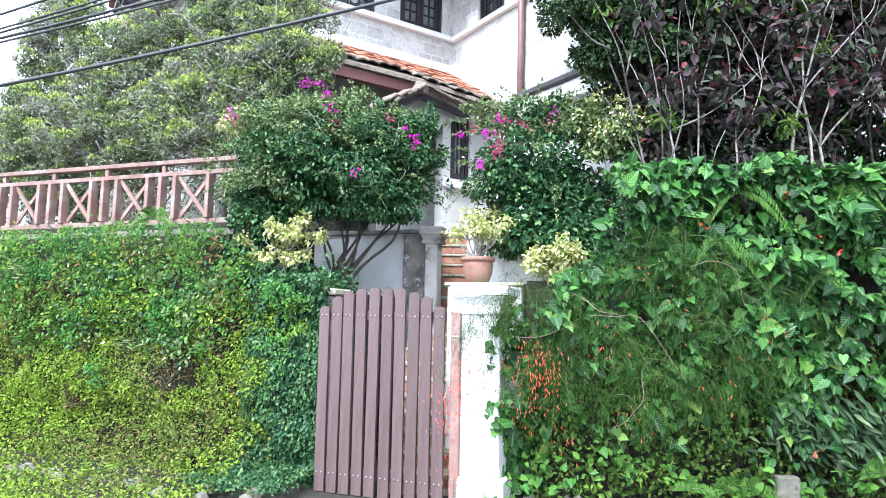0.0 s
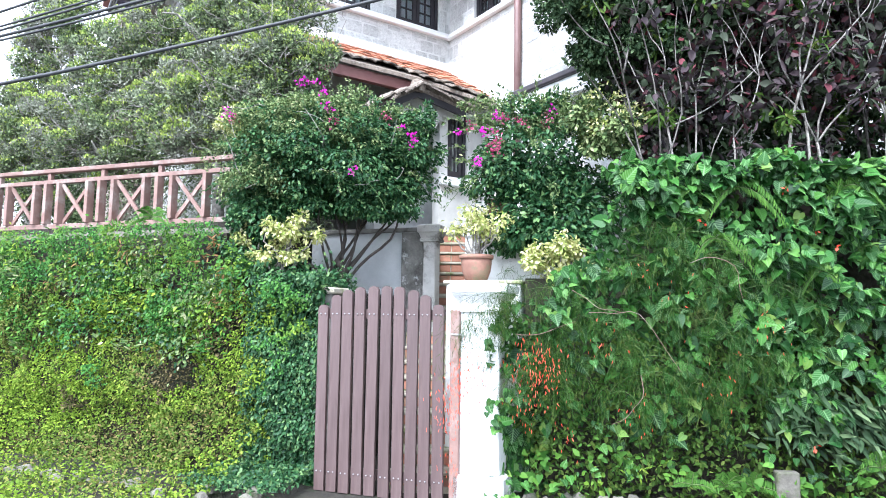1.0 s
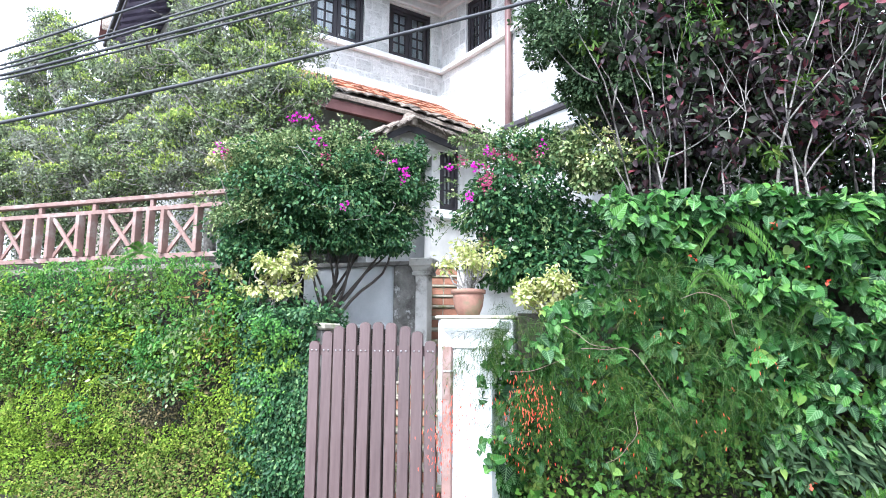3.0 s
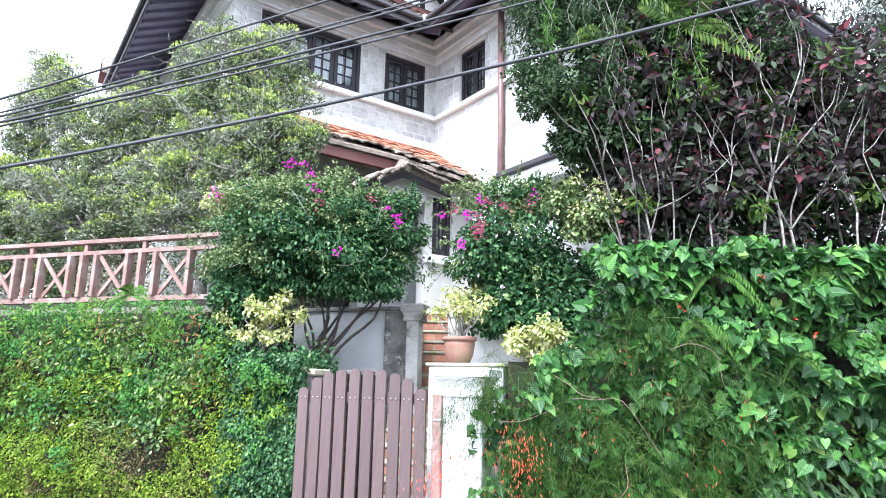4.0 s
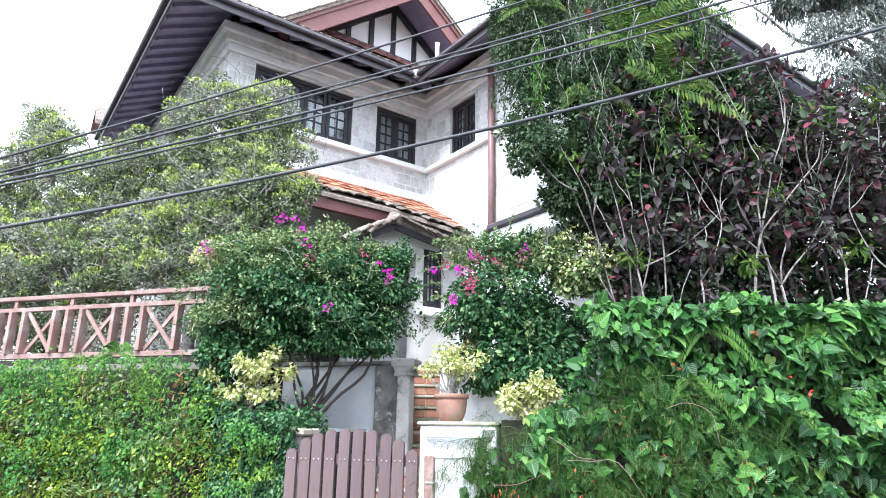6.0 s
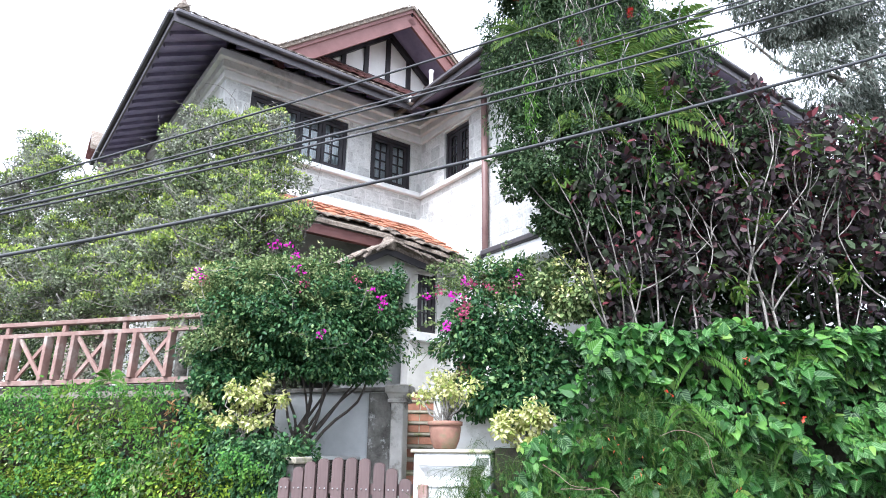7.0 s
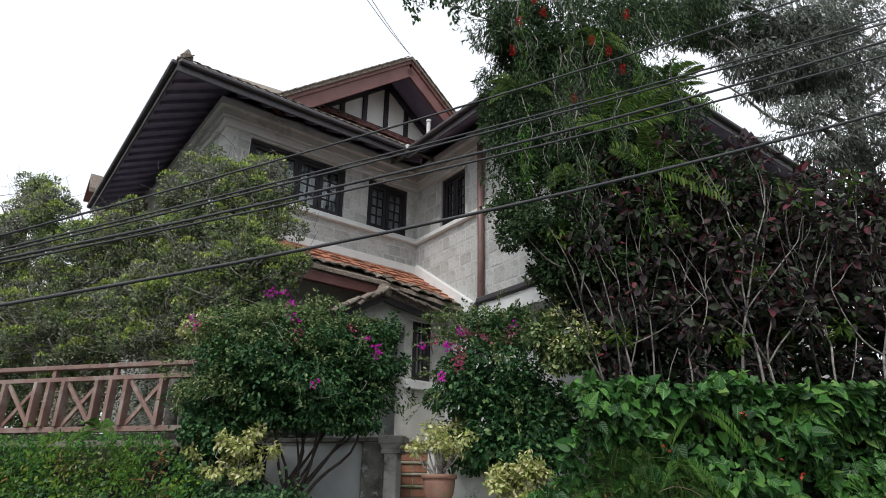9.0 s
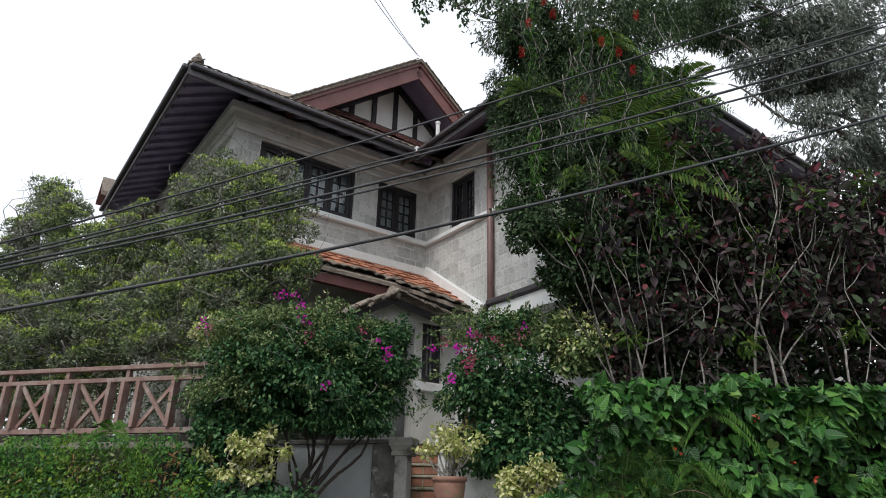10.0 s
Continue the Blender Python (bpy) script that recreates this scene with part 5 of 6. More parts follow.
dead = [[(p - o, r) for p, r in bough((x, 6.72, z), (x + dx, 6.55, z + dz), 0.0032, 0.0016, 0.3)] for x, z, dx, dz in ((1.85, 1.75, 0.75, -0.5), (2.75, 2.2, 0.4, -0.35), (1.7, 1.95, 0.4, -0.2), (1.2, 1.55, 0.5, 0.12), (2.3, 1.2, -0.3, -0.4))]
tubes("bare_stem", dead, RAIL_PAINT, russ, "bare straw-coloured stems", 5, "stuff")
T = np.array([tuple(p) for p in tips])
Q = np.repeat(T, 17, 0) + jitter(len(T) * 17, 0.028)
leaves("foliage", Q - np.array(o), unit(jitter(len(Q), 0.5) + np.array([0, -0.15, -0.7])), unit(jitter(len(Q), 0.5) + np.array([0, -0.6, 0.6])), rng.uniform(0.05, 0.13, len(Q)), "thread", RUSSELIA, russ)

# bottlebrush tree and dark red cordylines above the hedge
st = [bough((2.75, 7.9, 2.1), (2.6, 7.8, 5.2), 0.045, 0.03, 0.06), bough((2.6, 7.8, 5.2), (2.7, 7.7, 9.2), 0.03, 0.015, 0.06)]
for p, q in (((2.6, 7.45, 3.1), (1.85, 7.3, 5.5)), ((2.45, 7.4, 3.7), (2.0, 7.25, 5.0)), ((2.7, 7.45, 2.9), (2.35, 7.25, 5.2)), ((2.35, 7.35, 4.2), (2.55, 7.2, 5.6)), ((2.2, 7.35, 4.5), (1.7, 7.3, 5.0)), ((2.65, 7.5, 2.6), (2.9, 7.3, 4.9)),
             ((2.55, 7.45, 3.3), (1.95, 7.3, 4.2)), ((2.72, 7.75, 5.0), (3.4, 7.5, 6.3)), ((2.7, 7.75, 5.6), (3.8, 7.6, 7.0)), ((2.7, 7.75, 5.8), (1.6, 7.6, 7.0)), ((2.7, 7.7, 7.0), (2.0, 7.5, 8.3)), ((2.7, 7.7, 7.2), (3.2, 7.6, 8.4)), ((1.9, 7.5, 7.6), (0.5, 7.35, 8.3)), ((1.9, 7.5, 7.9), (0.9, 7.3, 8.6))):
    st.append(bough(p, q, 0.011, 0.004, 0.1))
bb = shrub("bottlebrush_tree", (2.75, 7.9, 2.1), "dark weeping bottlebrush tree with red brush flowers", "tree", st,
           [((2.55, 7.8, 6.5), (1.15, 0.6, 1.5), 17000, (0.05, 0.1), "long", DARKTREE, 110, 0.2, 0.8),
            ((2.75, 7.8, 8.4), (1.35, 0.6, 1.3), 14000, (0.05, 0.1), "long", DARKTREE, 100, 0.22, 0.9),
            ((1.8, 7.75, 6.7), (0.5, 0.4, 1.2), 7000, (0.04, 0.09), "long", DARKTREE, 50, 0.24, 0.7),
            ((3.4, 7.75, 6.6), (0.75, 0.5, 1.1), 8000, (0.05, 0.1), "long", DARKTREE, 60, 0.24, 0.7),
            ((2.2, 7.75, 5.3), (0.8, 0.5, 0.85), 13000, (0.03, 0.07), "oval", DARKTREE, 90, 0.2, 0.2),
            ((2.4, 7.65, 4.7), (0.5, 0.3, 0.55), 6500, (0.03, 0.075), "oval", DARKTREE, 60, 0.22, 0.2),
            ((3.1, 7.7, 4.9), (0.6, 0.3, 0.7), 6500, (0.04, 0.09), "oval", DARKTREE, 60, 0.22, 0.2),
            ((3.75, 7.75, 6.1), (0.6, 0.35, 0.6), 7000, (0.04, 0.09), "oval", DARKTREE, 60, 0.22, 0.3),
            ((4.45, 7.85, 5.7), (0.6, 0.35, 0.5), 6000, (0.04, 0.09), "oval", DARKTREE, 50, 0.22, 0.3),
            ((1.9, 7.7, 7.9), (0.5, 0.4, 0.9), 7000, (0.05, 0.1), "long", DARKTREE, 50, 0.22, 0.9),
            ((1.3, 7.8, 9.2), (0.9, 0.5, 0.7), 3000, (0.05, 0.1), "long", DARKTREE, 36, 0.24, 1.0)], STEM_BARK)
B0 = np.array(bb.matrix_basis.translation)
# hanging twigs
for k in range(34):
    x, z = rng.uniform(1.7, 3.7), rng.uniform(6.2, 8.6)
    y, ln = 7.1 + rng.uniform(-0.1, 0.2), rng.uniform(0.7, 1.5)
    pts = [(Vector((x + 0.06 * math.sin(i + k), y, z - ln * i / 8)) - Vector(B0), 0.006 - 0.0005 * i) for i in range(9)]
    tubes("twig", [pts], BARK, bb, "", 4)
    m_ = 110
    t = rng.uniform(0.1, 1, m_)
    P = np.stack([np.full(m_, x), np.full(m_, y), z - ln * t], 1) + jitter(m_, 0.03)
    leaves("twig_leaves", P - B0, unit(jitter(m_, 0.4) + np.array([0, -0.1, -0.8])), unit(jitter(m_, 1)), rng.uniform(0.04, 0.09, m_), "long", DARKTREE if k % 3 else FERN, bb)
# sprigs hanging from a branch above
for k in range(15):
    x = 0.35 + 0.085 * k + rng.normal(0, 0.03)
    z, ln = 8.35, rng.uniform(0.25, 0.55) + 0.25 * (k > 7) * rng.uniform(0, 1.6)
    pts = [(Vector((x + 0.03 * math.sin(i + k), 7.3, z - ln * i / 6)) - Vector(B0), 0.004 - 0.0004 * i) for i in range(7)]
    tubes("twig", [pts], DARK_BARK, bb, "", 4)
    m_ = int(80 * ln)
    P = np.stack([np.full(m_, x), np.full(m_, 7.3), z - ln * rng.uniform(0.2, 1, m_)], 1) + jitter(m_, 0.025)
    leaves("twig_leaves", P - B0, unit(jitter(m_, 0.5) + np.array([0, -0.1, -0.8])), unit(jitter(m_, 1)), rng.uniform(0.04, 0.08, m_), "oval", DARKTREE, bb)
# red brush flowers
for x, y, z in ((1.75, 7.1, 7.75), (1.95, 7.1, 8.1), (2.05, 7.1, 7.9), (2.25, 7.05, 8.15), (2.8, 7.0, 7.25), (2.95, 7.0, 7.0), (2.6, 7.0, 7.4), (1.65, 7.1, 7.3), (2.35, 7.05, 6.6), (3.1, 7.1, 7.9)):
    m_ = 110
    t = rng.uniform(0, 1, m_)
    r = unit(rng.normal(0, 1, (m_, 3)) * np.array([1, 1, 0.15]))
    P = np.array([x, y, z]) + np.stack([0 * t, 0 * t, -0.13 * t], 1) + 0.004 * r
    leaves("flower", P - B0, r + np.array([0, 0, -0.2]), unit(jitter(m_, 1)), rng.uniform(0.034, 0.05, m_), "spike", RED, bb, "scarlet brush flower")


def fern(base, aim, count, length, label, tip=0.8, up=0.5, material=FERN, fan=2.6):
    """A fern: arching fronds, each with two rows of leaflets."""
    ob = thing("fern", Matrix.Translation(base), label, "fern")
    aim = Vector(aim).normalized()
    for k in range(count):
        a = (k / max(count - 1, 1) - 0.5) * fan + 0.5 * aim.x + rng.normal(0, 0.12)
        d = Vector((math.sin(a), -0.25 + rng.normal(0, 0.12), math.cos(a) * up)).normalized()
        L_ = length * rng.uniform(0.7, 1.1)
        s = d.cross(Vector((0, -1, 0.25))).normalized()
        ts = np.linspace(0, 1, 26)
        C = np.array([tuple(d * (L_ * t) + Vector((0, 0, -tip * L_ * t * t))) for t in ts])
        tubes("stalk", [[(Vector(c), 0.004 * (1.2 - t)) for c, t in zip(C[::5], ts[::5])]], STALK, ob, "", 4)
        w = L_ * 0.19 * np.sin(np.clip(ts * 1.05 + 0.08, 0, 1) * math.pi) ** 0.6 + 0.01
        tang = unit(np.gradient(C, axis=0))
        nrm = unit(np.cross(np.array(s), tang))
        P = np.concatenate([C, C])
        D = np.concatenate([np.array(s) + 0.35 * tang, -np.array(s) + 0.35 * tang]) + jitter(52, 0.06)
        N = np.concatenate([nrm, nrm])
        N = np.where(N[:, 1:2] > 0, -N, N)
        leaves("frond", P, D, N, np.concatenate([w, w]), "long", material, ob)
    return ob


fern((2.95, 7.3, 6.3), (0.0, -0.6, 0.2), 8, 0.95, "long green fern growing high among the branches", 0.35, 1.3, SHADE_FERN)
fern((3.3, 7.3, 5.75), (0.7, -0.5, 0.2), 5, 0.85, "green fern among dark branches", 0.4, 0.7, SHADE_FERN)
fern((3.6, 7.3, 6.9), (0.5, -0.5, 0.2), 6, 0.7, "green fern on an upper branch", 0.5, 0.9, SHADE_FERN)
fern((2.7, 7.25, 7.5), (0.1, -0.6, 0.2), 6, 0.7, "pale fern on an upper branch", 0.9, 0.9, SHADE_FERN)
fern((1.75, 7.4, 6.9), (-0.7, -0.7, 0.1), 5, 0.6, "bright fern at the edge of the tree", 0.8, 0.4, SHADE_FERN)
fern((2.4, 7.4, 5.7), (-0.2, -1, 0.2), 5, 0.6, "small fern on a branch", 0.9, 0.5, SHADE_FERN)

# dark undergrowth filling the thicket
under = thing("undergrowth", Matrix.Translation((4.5, 8.6, 2.1)), "dark tangle of wine-red leaves behind the stems", "shrub", kind="stuff")
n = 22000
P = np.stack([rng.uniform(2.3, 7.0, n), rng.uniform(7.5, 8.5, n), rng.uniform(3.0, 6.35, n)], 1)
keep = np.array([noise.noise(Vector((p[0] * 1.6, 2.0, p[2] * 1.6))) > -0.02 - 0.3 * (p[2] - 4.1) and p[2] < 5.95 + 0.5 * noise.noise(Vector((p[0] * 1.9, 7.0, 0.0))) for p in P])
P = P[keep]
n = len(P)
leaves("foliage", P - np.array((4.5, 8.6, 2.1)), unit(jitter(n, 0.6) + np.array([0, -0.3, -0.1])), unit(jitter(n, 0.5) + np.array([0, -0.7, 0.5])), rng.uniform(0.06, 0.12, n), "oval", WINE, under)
n = 15000
P = np.stack([rng.uniform(2.2, 7.4, n), rng.uniform(8.3, 9.0, n), rng.uniform(2.2, 5.6, n)], 1)
P = P[(P[:, 0] > 2.75) | (P[:, 2] > 4.3)]
n = len(P)
leaves("foliage", P - np.array((4.5, 8.6, 2.1)), unit(jitter(n, 0.6) + np.array([0, -0.3, -0.1])), unit(jitter(n, 0.5) + np.array([0, -0.7, 0.5])), rng.uniform(0.07, 0.16, n), "oval", DARKTREE, under)
for k in range(19):
    front = k % 2 == 0
    x = 2.75 + k * 0.19 + rng.normal(0, 0.06)
    y = rng.uniform(7.3, 7.5) if front else rng.uniform(7.7, 8.3)
    base = Vector((x, y, 2.1))
    fork = base + Vector((rng.normal(0, 0.12), rng.normal(0, 0.05), rng.uniform(1.2, 2.0)))
    r0 = rng.uniform(0.011, 0.021)
    st, tops = [bough(base, fork, r0, r0 * 0.7, 0.045)], [fork + Vector((rng.normal(0, 0.15), -0.05, rng.uniform(-0.5, 0.4)))]
    if rng.uniform() < 0.4:
        st.append(bough(base, base + Vector((rng.normal(0, 0.25), -0.05, rng.uniform(1.2, 1.9))), r0 * 0.7, 0.005, 0.1))
    for j in range(3):
        q = fork + Vector((rng.normal(0, 0.34), rng.normal(-0.05, 0.08), rng.uniform(0.6, 1.2)))
        st.append(bough(fork, q, r0 * 0.55, 0.006, 0.09))
        tops.append(fork.lerp(q, 0.6))
        for i in range(2):
            e = q + Vector((rng.normal(0, 0.24), rng.normal(-0.03, 0.06), rng.uniform(0.35, 0.85)))
            st.append(bough(q, e, 0.006, 0.004, 0.1))
            tops.append(e)
    tagged(shrub("cordyline", base, "thin pale-stemmed cordyline with dark wine-red leaves", "shrub", st,
                 [(e, (0.2, 0.17, 0.2), 46, (0.08, 0.16), "oval" if i % 2 else "blade", WINE if (k + i) % 6 else SHADE_FERN, 4, 0.5, 0.1) for i, e in enumerate(tops)], BARK if front else STEM_BARK), group="cordyline thicket")

far_u = thing("undergrowth", Matrix.Translation((8, 10.0, 2.1)), "dark green undergrowth behind the thicket", "shrub", kind="stuff")
n = 6000
P = np.stack([rng.uniform(5.0, 12.5, n), rng.uniform(9.0, 9.9, n), rng.uniform(2.0, 5.9, n)], 1)
leaves("foliage", P - np.array((8, 10.0, 2.1)), unit(jitter(n, 0.6) + np.array([0, -0.3, -0.1])), unit(jitter(n, 0.5) + np.array([0, -0.7, 0.5])), rng.uniform(0.12, 0.24, n), "blade", DARKTREE, far_u)
# grey conifer farther back
st = [bough((10.2, 13.0, 2.0), (10.3, 12.9, 13.5), 0.2, 0.12, 0.02)] + [bough((10.25, 12.95, 8.6 + 0.45 * k), (9.0 + 2.6 * math.sin(k * 2.1), 12.5 + math.cos(k * 2.1), 9.6 + 0.45 * k), 0.07, 0.015, 0.15) for k in range(11)]
shrub("conifer", (10.2, 13, 2.0), "tall grey-barked conifer with drooping needle sprays", "tree", st,
      [((9.6, 12.4, 11.3), (1.7, 0.9, 1.5), 14000, (0.05, 0.13), "long", GREYTREE, 110, 0.16, 1.0),
       ((7.6, 12.6, 12.6), (1.5, 0.8, 1.0), 12000, (0.05, 0.13), "long", DARKTREE, 90, 0.16, 1.0),
       ((8.6, 12.6, 11.6), (1.6, 1.0, 1.2), 9000, (0.08, 0.2), "long", GREYTREE, 60, 0.22, 1.0),
       ((9.4, 12.4, 9.5), (1.5, 0.8, 1.2), 7000, (0.08, 0.18), "long", GREYTREE, 50, 0.22, 1.0),
       ((8.4, 12.6, 13.2), (3.4, 1.0, 1.9), 15000, (0.06, 0.15), "long", GREYTREE, 90, 0.16, 1.0),
       ((5.6, 11.5, 12.2), (1.3, 0.8, 1.3), 7000, (0.06, 0.14), "long", DARKTREE, 40, 0.24, 1.0)], BARK)

# flowers
fl = [(-1.17, 7.95, 4.33), (-1.08, 7.95, 4.35), (-1.0, 7.95, 4.33), (-0.9, 7.92, 4.2), (-0.83, 7.85, 4.02), (-0.78, 7.85, 3.98), (-1.95, 7.9, 3.95), (-1.98, 7.9, 3.98), (0.12, 7.95, 3.72), (0.17, 7.95, 3.66), (0.14, 7.95, 3.64), (-0.48, 7.65, 3.25), (0.02, 7.9, 3.8)]
blossoms(boug, np.array(fl), (0.026, 0.046), PETAL, 13, "flower", "magenta bracts", 0.026)
blossoms(boug, np.array([(-0.75, 7.85, 3.85), (-0.15, 7.85, 3.9), (-1.9, 7.9, 3.9)]), (0.024, 0.042), PETAL_OLD, 20, "flower", "faded red bracts", 0.035)
blossoms(bR, np.array([(0.92, 7.68, 3.68), (0.96, 7.68, 3.7), (0.88, 7.65, 3.35), (0.85, 7.65, 3.33), (1.68, 7.75, 3.95), (0.66, 7.75, 3.68), (1.05, 7.65, 3.85)]), (0.026, 0.046), PETAL, 13, "flower", "magenta bracts", 0.026)
blossoms(bR, np.array([(1.04, 7.62, 3.45), (1.08, 7.62, 3.55), (1.0, 7.62, 3.5), (1.06, 7.62, 3.6), (1.35, 7.75, 3.82), (1.15, 7.7, 3.85), (0.8, 7.7, 3.75), (1.62, 7.75, 3.85)]), (0.024, 0.042), PETAL_OLD, 20, "flower", "faded red bracts", 0.04)

# coral flowers on the weeping plant
m_ = 620
cl = np.array([(1.3, 6.5, 1.35), (1.45, 6.48, 1.3), (1.4, 6.5, 1.15), (1.25, 6.5, 0.95), (1.6, 6.5, 0.75), (0.72, 6.75, 1.2), (0.78, 6.78, 1.15), (0.62, 6.75, 0.95), (0.6, 6.75, 0.8), (0.66, 6.75, 0.35), (1.95, 6.5, 1.5), (2.2, 6.5, 0.85), (2.9, 6.5, 1.15), (2.35, 6.5, 2.0), (2.6, 6.5, 1.9), (3.4, 6.6, 1.5)])
wt = np.array([8, 8, 6, 3, 2, 9, 9, 9, 8, 6, 1, 1, 1, 1, 1, 1], float)
own = rng.choice(len(cl), m_, p=wt / wt.sum())
Q = cl[own] + jitter(m_, 0.085) * np.array([1, 0.5, 1.4])
leaves("flower", Q - np.array(o), unit(jitter(m_, 0.25) + np.array([0, 0, -1])), unit(jitter(m_, 1)), rng.uniform(0.025, 0.042, m_), "long", CORAL, russ, "small coral-red tubular flowers")

# ferns, stones and small flowers along the foot and face of the hedge
for base, cnt, ln in (((3.1, 6.95, 0.2), 6, 0.34), ((3.35, 6.95, 0.2), 4, 0.3), ((4.45, 6.9, 0.4), 5, 0.42), ((3.75, 6.95, 0.15), 4, 0.3), ((2.75, 6.8, 0.25), 3, 0.3)):
    fern(base, (0.1, -1, 0), cnt, ln, "small green fern at the foot of the hedge", 0.5, 1.1)
for base, cnt, ln in (((3.3, 6.95, 2.95), 2, 0.5), ((4.25, 6.9, 2.95), 4, 0.42), ((3.05, 6.9, 2.45), 3, 0.4), ((4.0, 6.9, 2.15), 3, 0.35)):
    fern(base, (0.1, -1, 0), cnt, ln, "green fern hanging in the face of the hedge", 1.3, 0.3)
fern((-1.75, 8.0, 2.15), (0.1, -1, 0), 5, 0.4, "bright fern at the top of the creeper wall", 0.7, 0.9)
fern((-2.75, 7.85, 2.75), (-0.1, -1, 0), 4, 0.36, "bright fern at the top of the creeper wall", 0.7, 0.9)


def boulder(x, y, z, s, label, stretch=(1, 0.8, 0.7)):
    bm = bmesh.new()
    bmesh.ops.create_icosphere(bm, subdivisions=2, radius=1)
    off = Vector((x * 3.1, y * 2.3, z))
    for v in bm.verts:
        v.co *= 0.8 + 0.35 * noise.noise(v.co * 1.4 + off)
        v.co = Vector((v.co.x * stretch[0], v.co.y * stretch[1], v.co.z * stretch[2])) * s
    ob = part("stone", bm, RUBBLE, None, "", Matrix.Translation((x, y, z)) @ pose(0, 0, 0, 0, 0, 40 * x))
    return tagged(ob, label, "stone", "stones at the foot of the wall")


for k in range(26):
    u = -4.6 + k * 0.15 + rng.normal(0, 0.05)
    p = FRONT @ Vector((u, -0.8 + rng.normal(0, 0.15), 0.03))
    boulder(p.x, p.y, p.z, rng.uniform(0.05, 0.12), "grey rubble stone half sunk in moss")
for k in range(24):
    x = 1.35 + k * 0.16 + rng.normal(0, 0.03)
    boulder(x, 6.95 - 0.03 * x + rng.normal(0, 0.05), 0.06, rng.uniform(0.06, 0.11), "grey rubble stone at the foot of the hedge")
slabst = part("marker_stone", box((-0.1, -0.05, -0.1), (0.1, 0.05, 0.36), 0.012), RUBBLE, None, "", plan(3.62, 6.9, -4, 0))
tagged(slabst, "pale upright concrete marker stone at the hedge foot", "stone")
pts = np.array([(3.6, 6.85, 1.7), (3.95, 6.85, 2.5), (4.15, 6.85, 2.35), (3.85, 6.8, 0.6), (2.9, 6.8, 2.6), (3.7, 6.85, 2.9), (4.5, 6.85, 1.9), (3.2, 6.8, 1.4)])
n = len(pts) * 5
leaves("small_flowers", np.repeat(pts, 5, 0) + jitter(n, 0.018) - np.array(HM.translation), unit(jitter(n, 1)), unit(jitter(n, 1)), rng.uniform(0.03, 0.05, n), "quad", CORAL, hedge, "small orange-red flowers").matrix_basis = HM.to_3x3().inverted().to_4x4()

# ---- roof tiles ----
def tile_mesh(name, mt, w=0.2, l=0.27, rise=0.035, seg=6):
    bm = bmesh.new()
    cols = []
    for i in range(seg + 1):
        t = i / seg
        z = rise * math.sin(t * math.pi)
        x = (t - 0.5) * w
        cols.append([bm.verts.new((x, y, z + dz)) for y, dz in ((0, 0), (-l, 0), (-l, -0.018), (0, -0.018))])
    for a, b in zip(cols, cols[1:]):
        for j in range(4):
            bm.faces.new((a[j], b[j], b[(j + 1) % 4], a[(j + 1) % 4]))
    bm.faces.new(cols[0])
    bm.faces.new(cols[-1][::-1])
    bmesh.ops.recalc_face_normals(bm, faces=bm.faces)
    me = bpy.data.meshes.new(name)
    bm.to_mesh(me)
    bm.free()
    me.materials.append(mt)
    return me


T_RED = tile_mesh("tile", BARGE, 0.2, 0.25, 0.02)
T_NEW, T_OLD = tile_mesh("tile", TILE, 0.2, 0.25, 0.014), tile_mesh("tile", OLD_TILE, 0.2, 0.25, 0.026)
pitch = math.degrees(math.atan(PS))
for row in range(9):
    y = -0.02 - row * 0.185
    for c in range(22):
        x = -3.5 + c * 0.195 + rng.normal(0, 0.006)
        edge = -1.0 if x < -1.25 else -1.05 - (x + 1.25) * 0.456
        if y - 0.22 < edge - 0.16 or x > -0.1:
            continue
        last = y - 0.4 < edge
        ob = new("tile", T_OLD if last else T_NEW)
        ob.parent = porch
        ob.matrix_basis = pose(x, y, porch_z(y) + 0.035 + rng.normal(0, 0.009 if last else 0.004), pitch - 5 + rng.normal(0, 2.5 if last else 1.2), rng.normal(0, 3 if last else 1.5), rng.normal(0, 4 if last else 1.5))
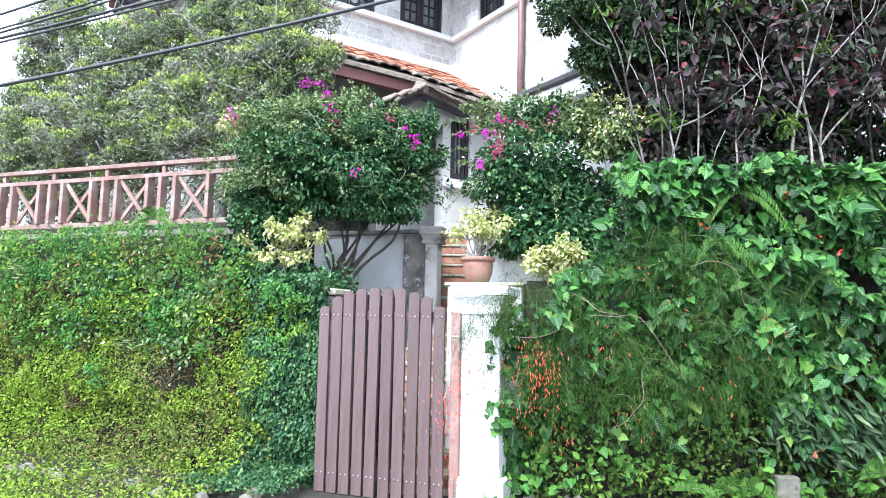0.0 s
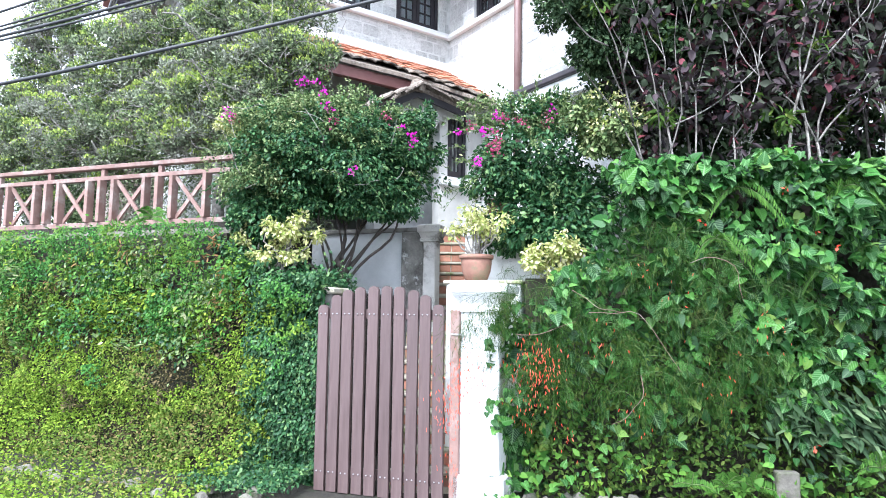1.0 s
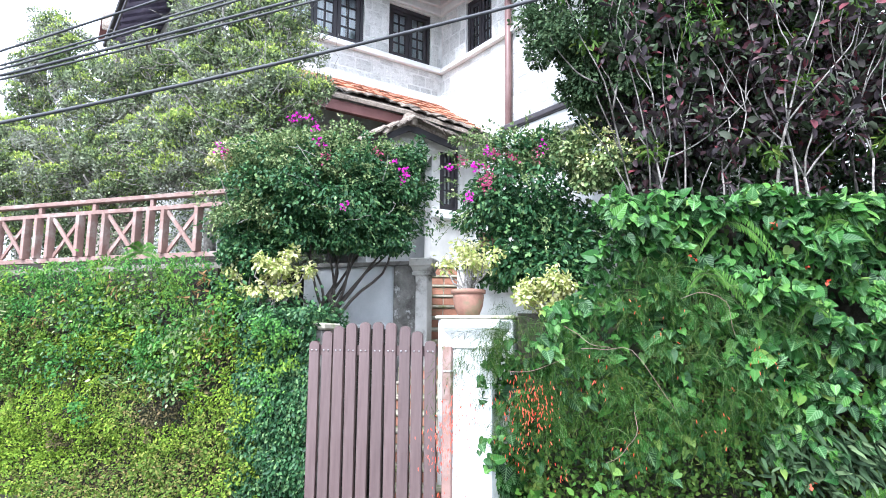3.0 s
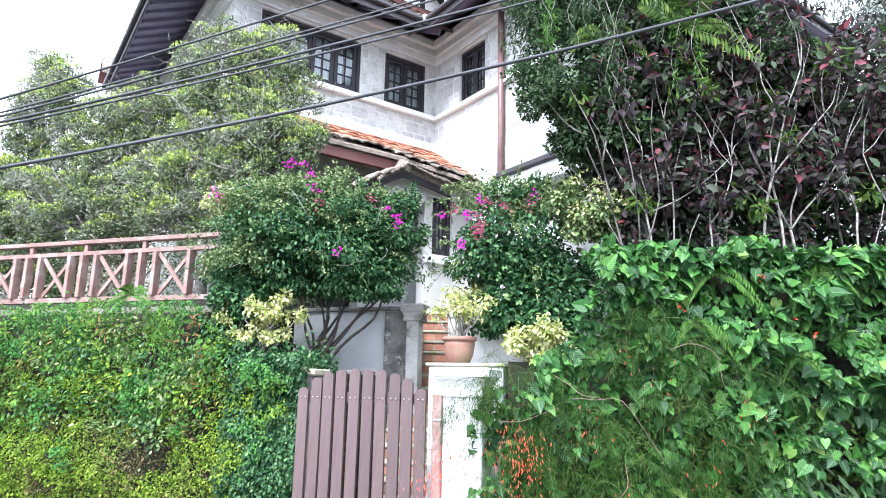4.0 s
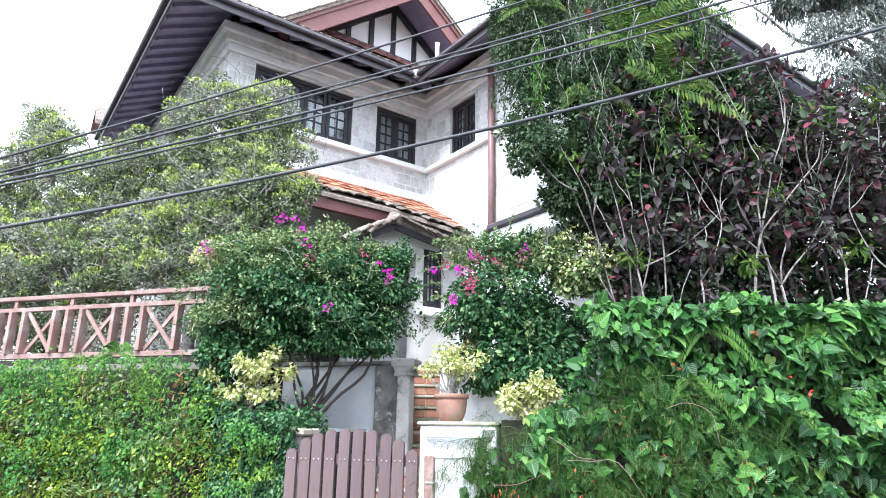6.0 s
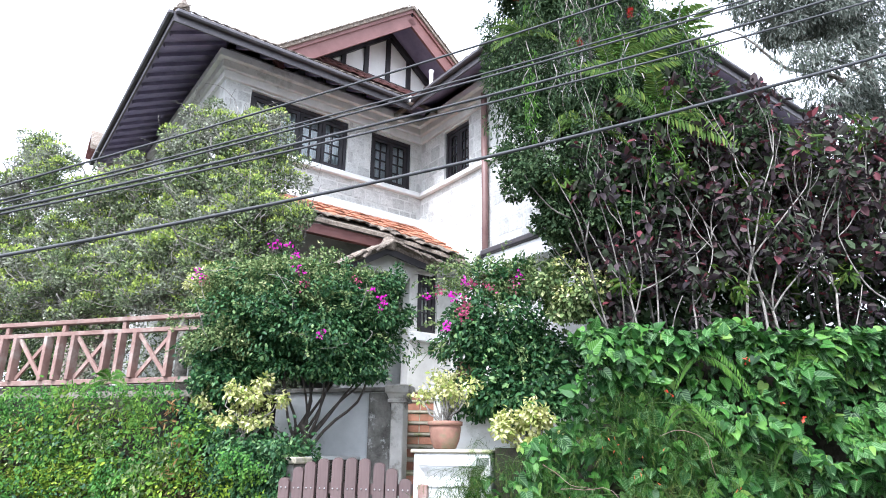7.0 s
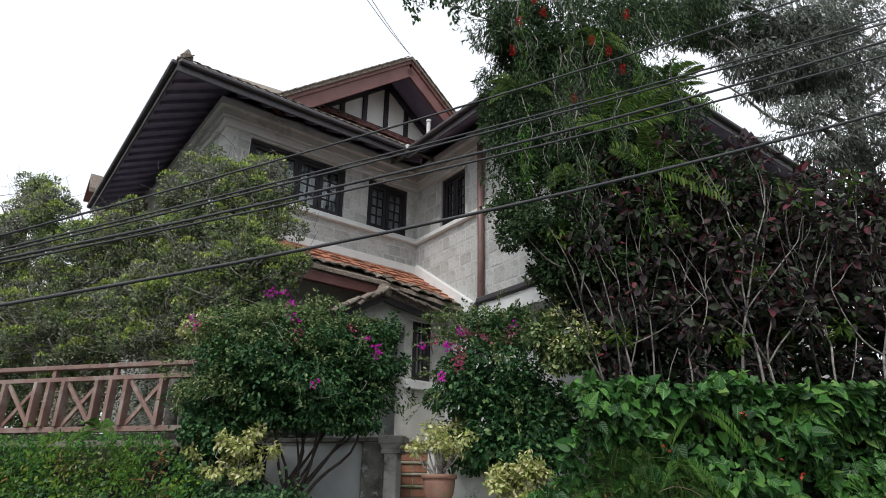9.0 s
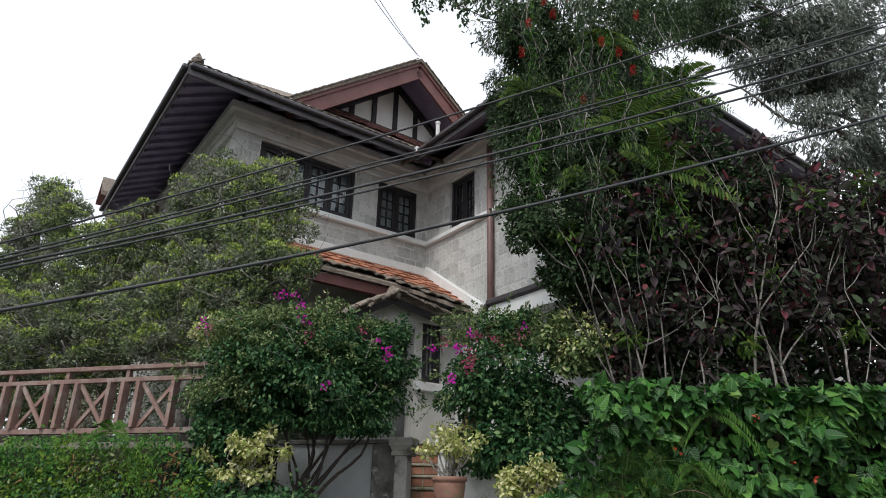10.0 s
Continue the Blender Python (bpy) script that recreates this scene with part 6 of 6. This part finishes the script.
# lichened tiles along the verges of the hood
for a, b, turn in ((HP, HL, 30), (HP, HR, -10)):
    for k in range(11):
        for off in (-0.05, 0.12):
            p = a.lerp(b, k / 10)
            ob = new("tile", T_OLD)
            ob.parent = porch
            ob.matrix_basis = pose(p.x, p.y + off, p.z + 0.03 + rng.normal(0, 0.012), 0, -turn + rng.normal(0, 5), rng.normal(0, 7)) @ pose(0, 0, 0, 6, 0, 90 if turn < 0 else -90) @ Matrix.Diagonal((0.75, 0.75, 1.3, 1))
for k in range(26):
    x = x0 + 0.1 + k * 0.16
    if x < wx0 - 0.1:
        ob = new("tile", T_OLD)
        ob.parent = main_roof
        ob.matrix_basis = pose(x, y0 + 0.2, EAVE + 0.17, 34, 0, rng.normal(0, 2))
for k in range(36):
    ob = new("tile", T_OLD)
    ob.parent = main_roof
    ob.matrix_basis = pose(x0 + 0.2, y0 + 0.1 + k * 0.18, EAVE + 0.17, 34, 0, -90 + rng.normal(0, 2))
for s in (-1, 1):
    for k in range(17):
        t = 0.1 + k * 0.17
        ob = new("tile", T_OLD)
        ob.parent = dormer
        ob.matrix_basis = pose(GX + s * t, -0.12, GZ + 0.03 - gs * t, 0, s * math.degrees(math.atan(gs)), 0) @ pose(0, 0, 0, 3, 0, 90 * s)
for row in range(2):
    for k in range(21):
        ob = new("tile", T_RED)
        ob.parent = skirt
        ob.matrix_basis = pose(GX - 2.0 + k * 0.19 + 0.06 * row, GF - 0.05 - 0.15 * row, 9.57 - 0.16 * row, 44 + rng.normal(0, 2), rng.normal(0, 2), rng.normal(0, 2))
for k in range(24):
    y = -0.9 - k * 0.17
    ob = new("tile", T_OLD)
    ob.parent = wing_roof
    ob.matrix_basis = pose(wx0 + 0.2, y, EAVE + 0.17, 34, 0, -90 + rng.normal(0, 2))

# ---- squared stones of the walls ----
ashlar(wall_front, L, -0.02, 6.2, 6.75, [])
ashlar(wall_front, L, -0.02, 6.89, 7.92, [WIN_A, WIN_B])
ashlar(wall_wing, 0.02, 4.15, 5.12, 6.75, [])
ashlar(wall_wing, 0.02, 4.15, 6.89, 7.92, [WIN_C])

# thin service line from the gable up to a pole out of view
g = HOUSE @ Vector((GX, -0.1, GZ + 0.1))
for dx in (0.0, 0.09):
    q = Vector((-0.42 + dx, 6.5, 8.1))
    line = [(g.lerp(q, t) - Vector((0, 0, 0.25 * t * (1.6 - t))), 0.005) for t in np.linspace(0, 1.6, 12)]
    tagged(tubes("cable", [line], CABLE, None, "thin black service line from the gable", 5), category="cable", group="overhead cables")
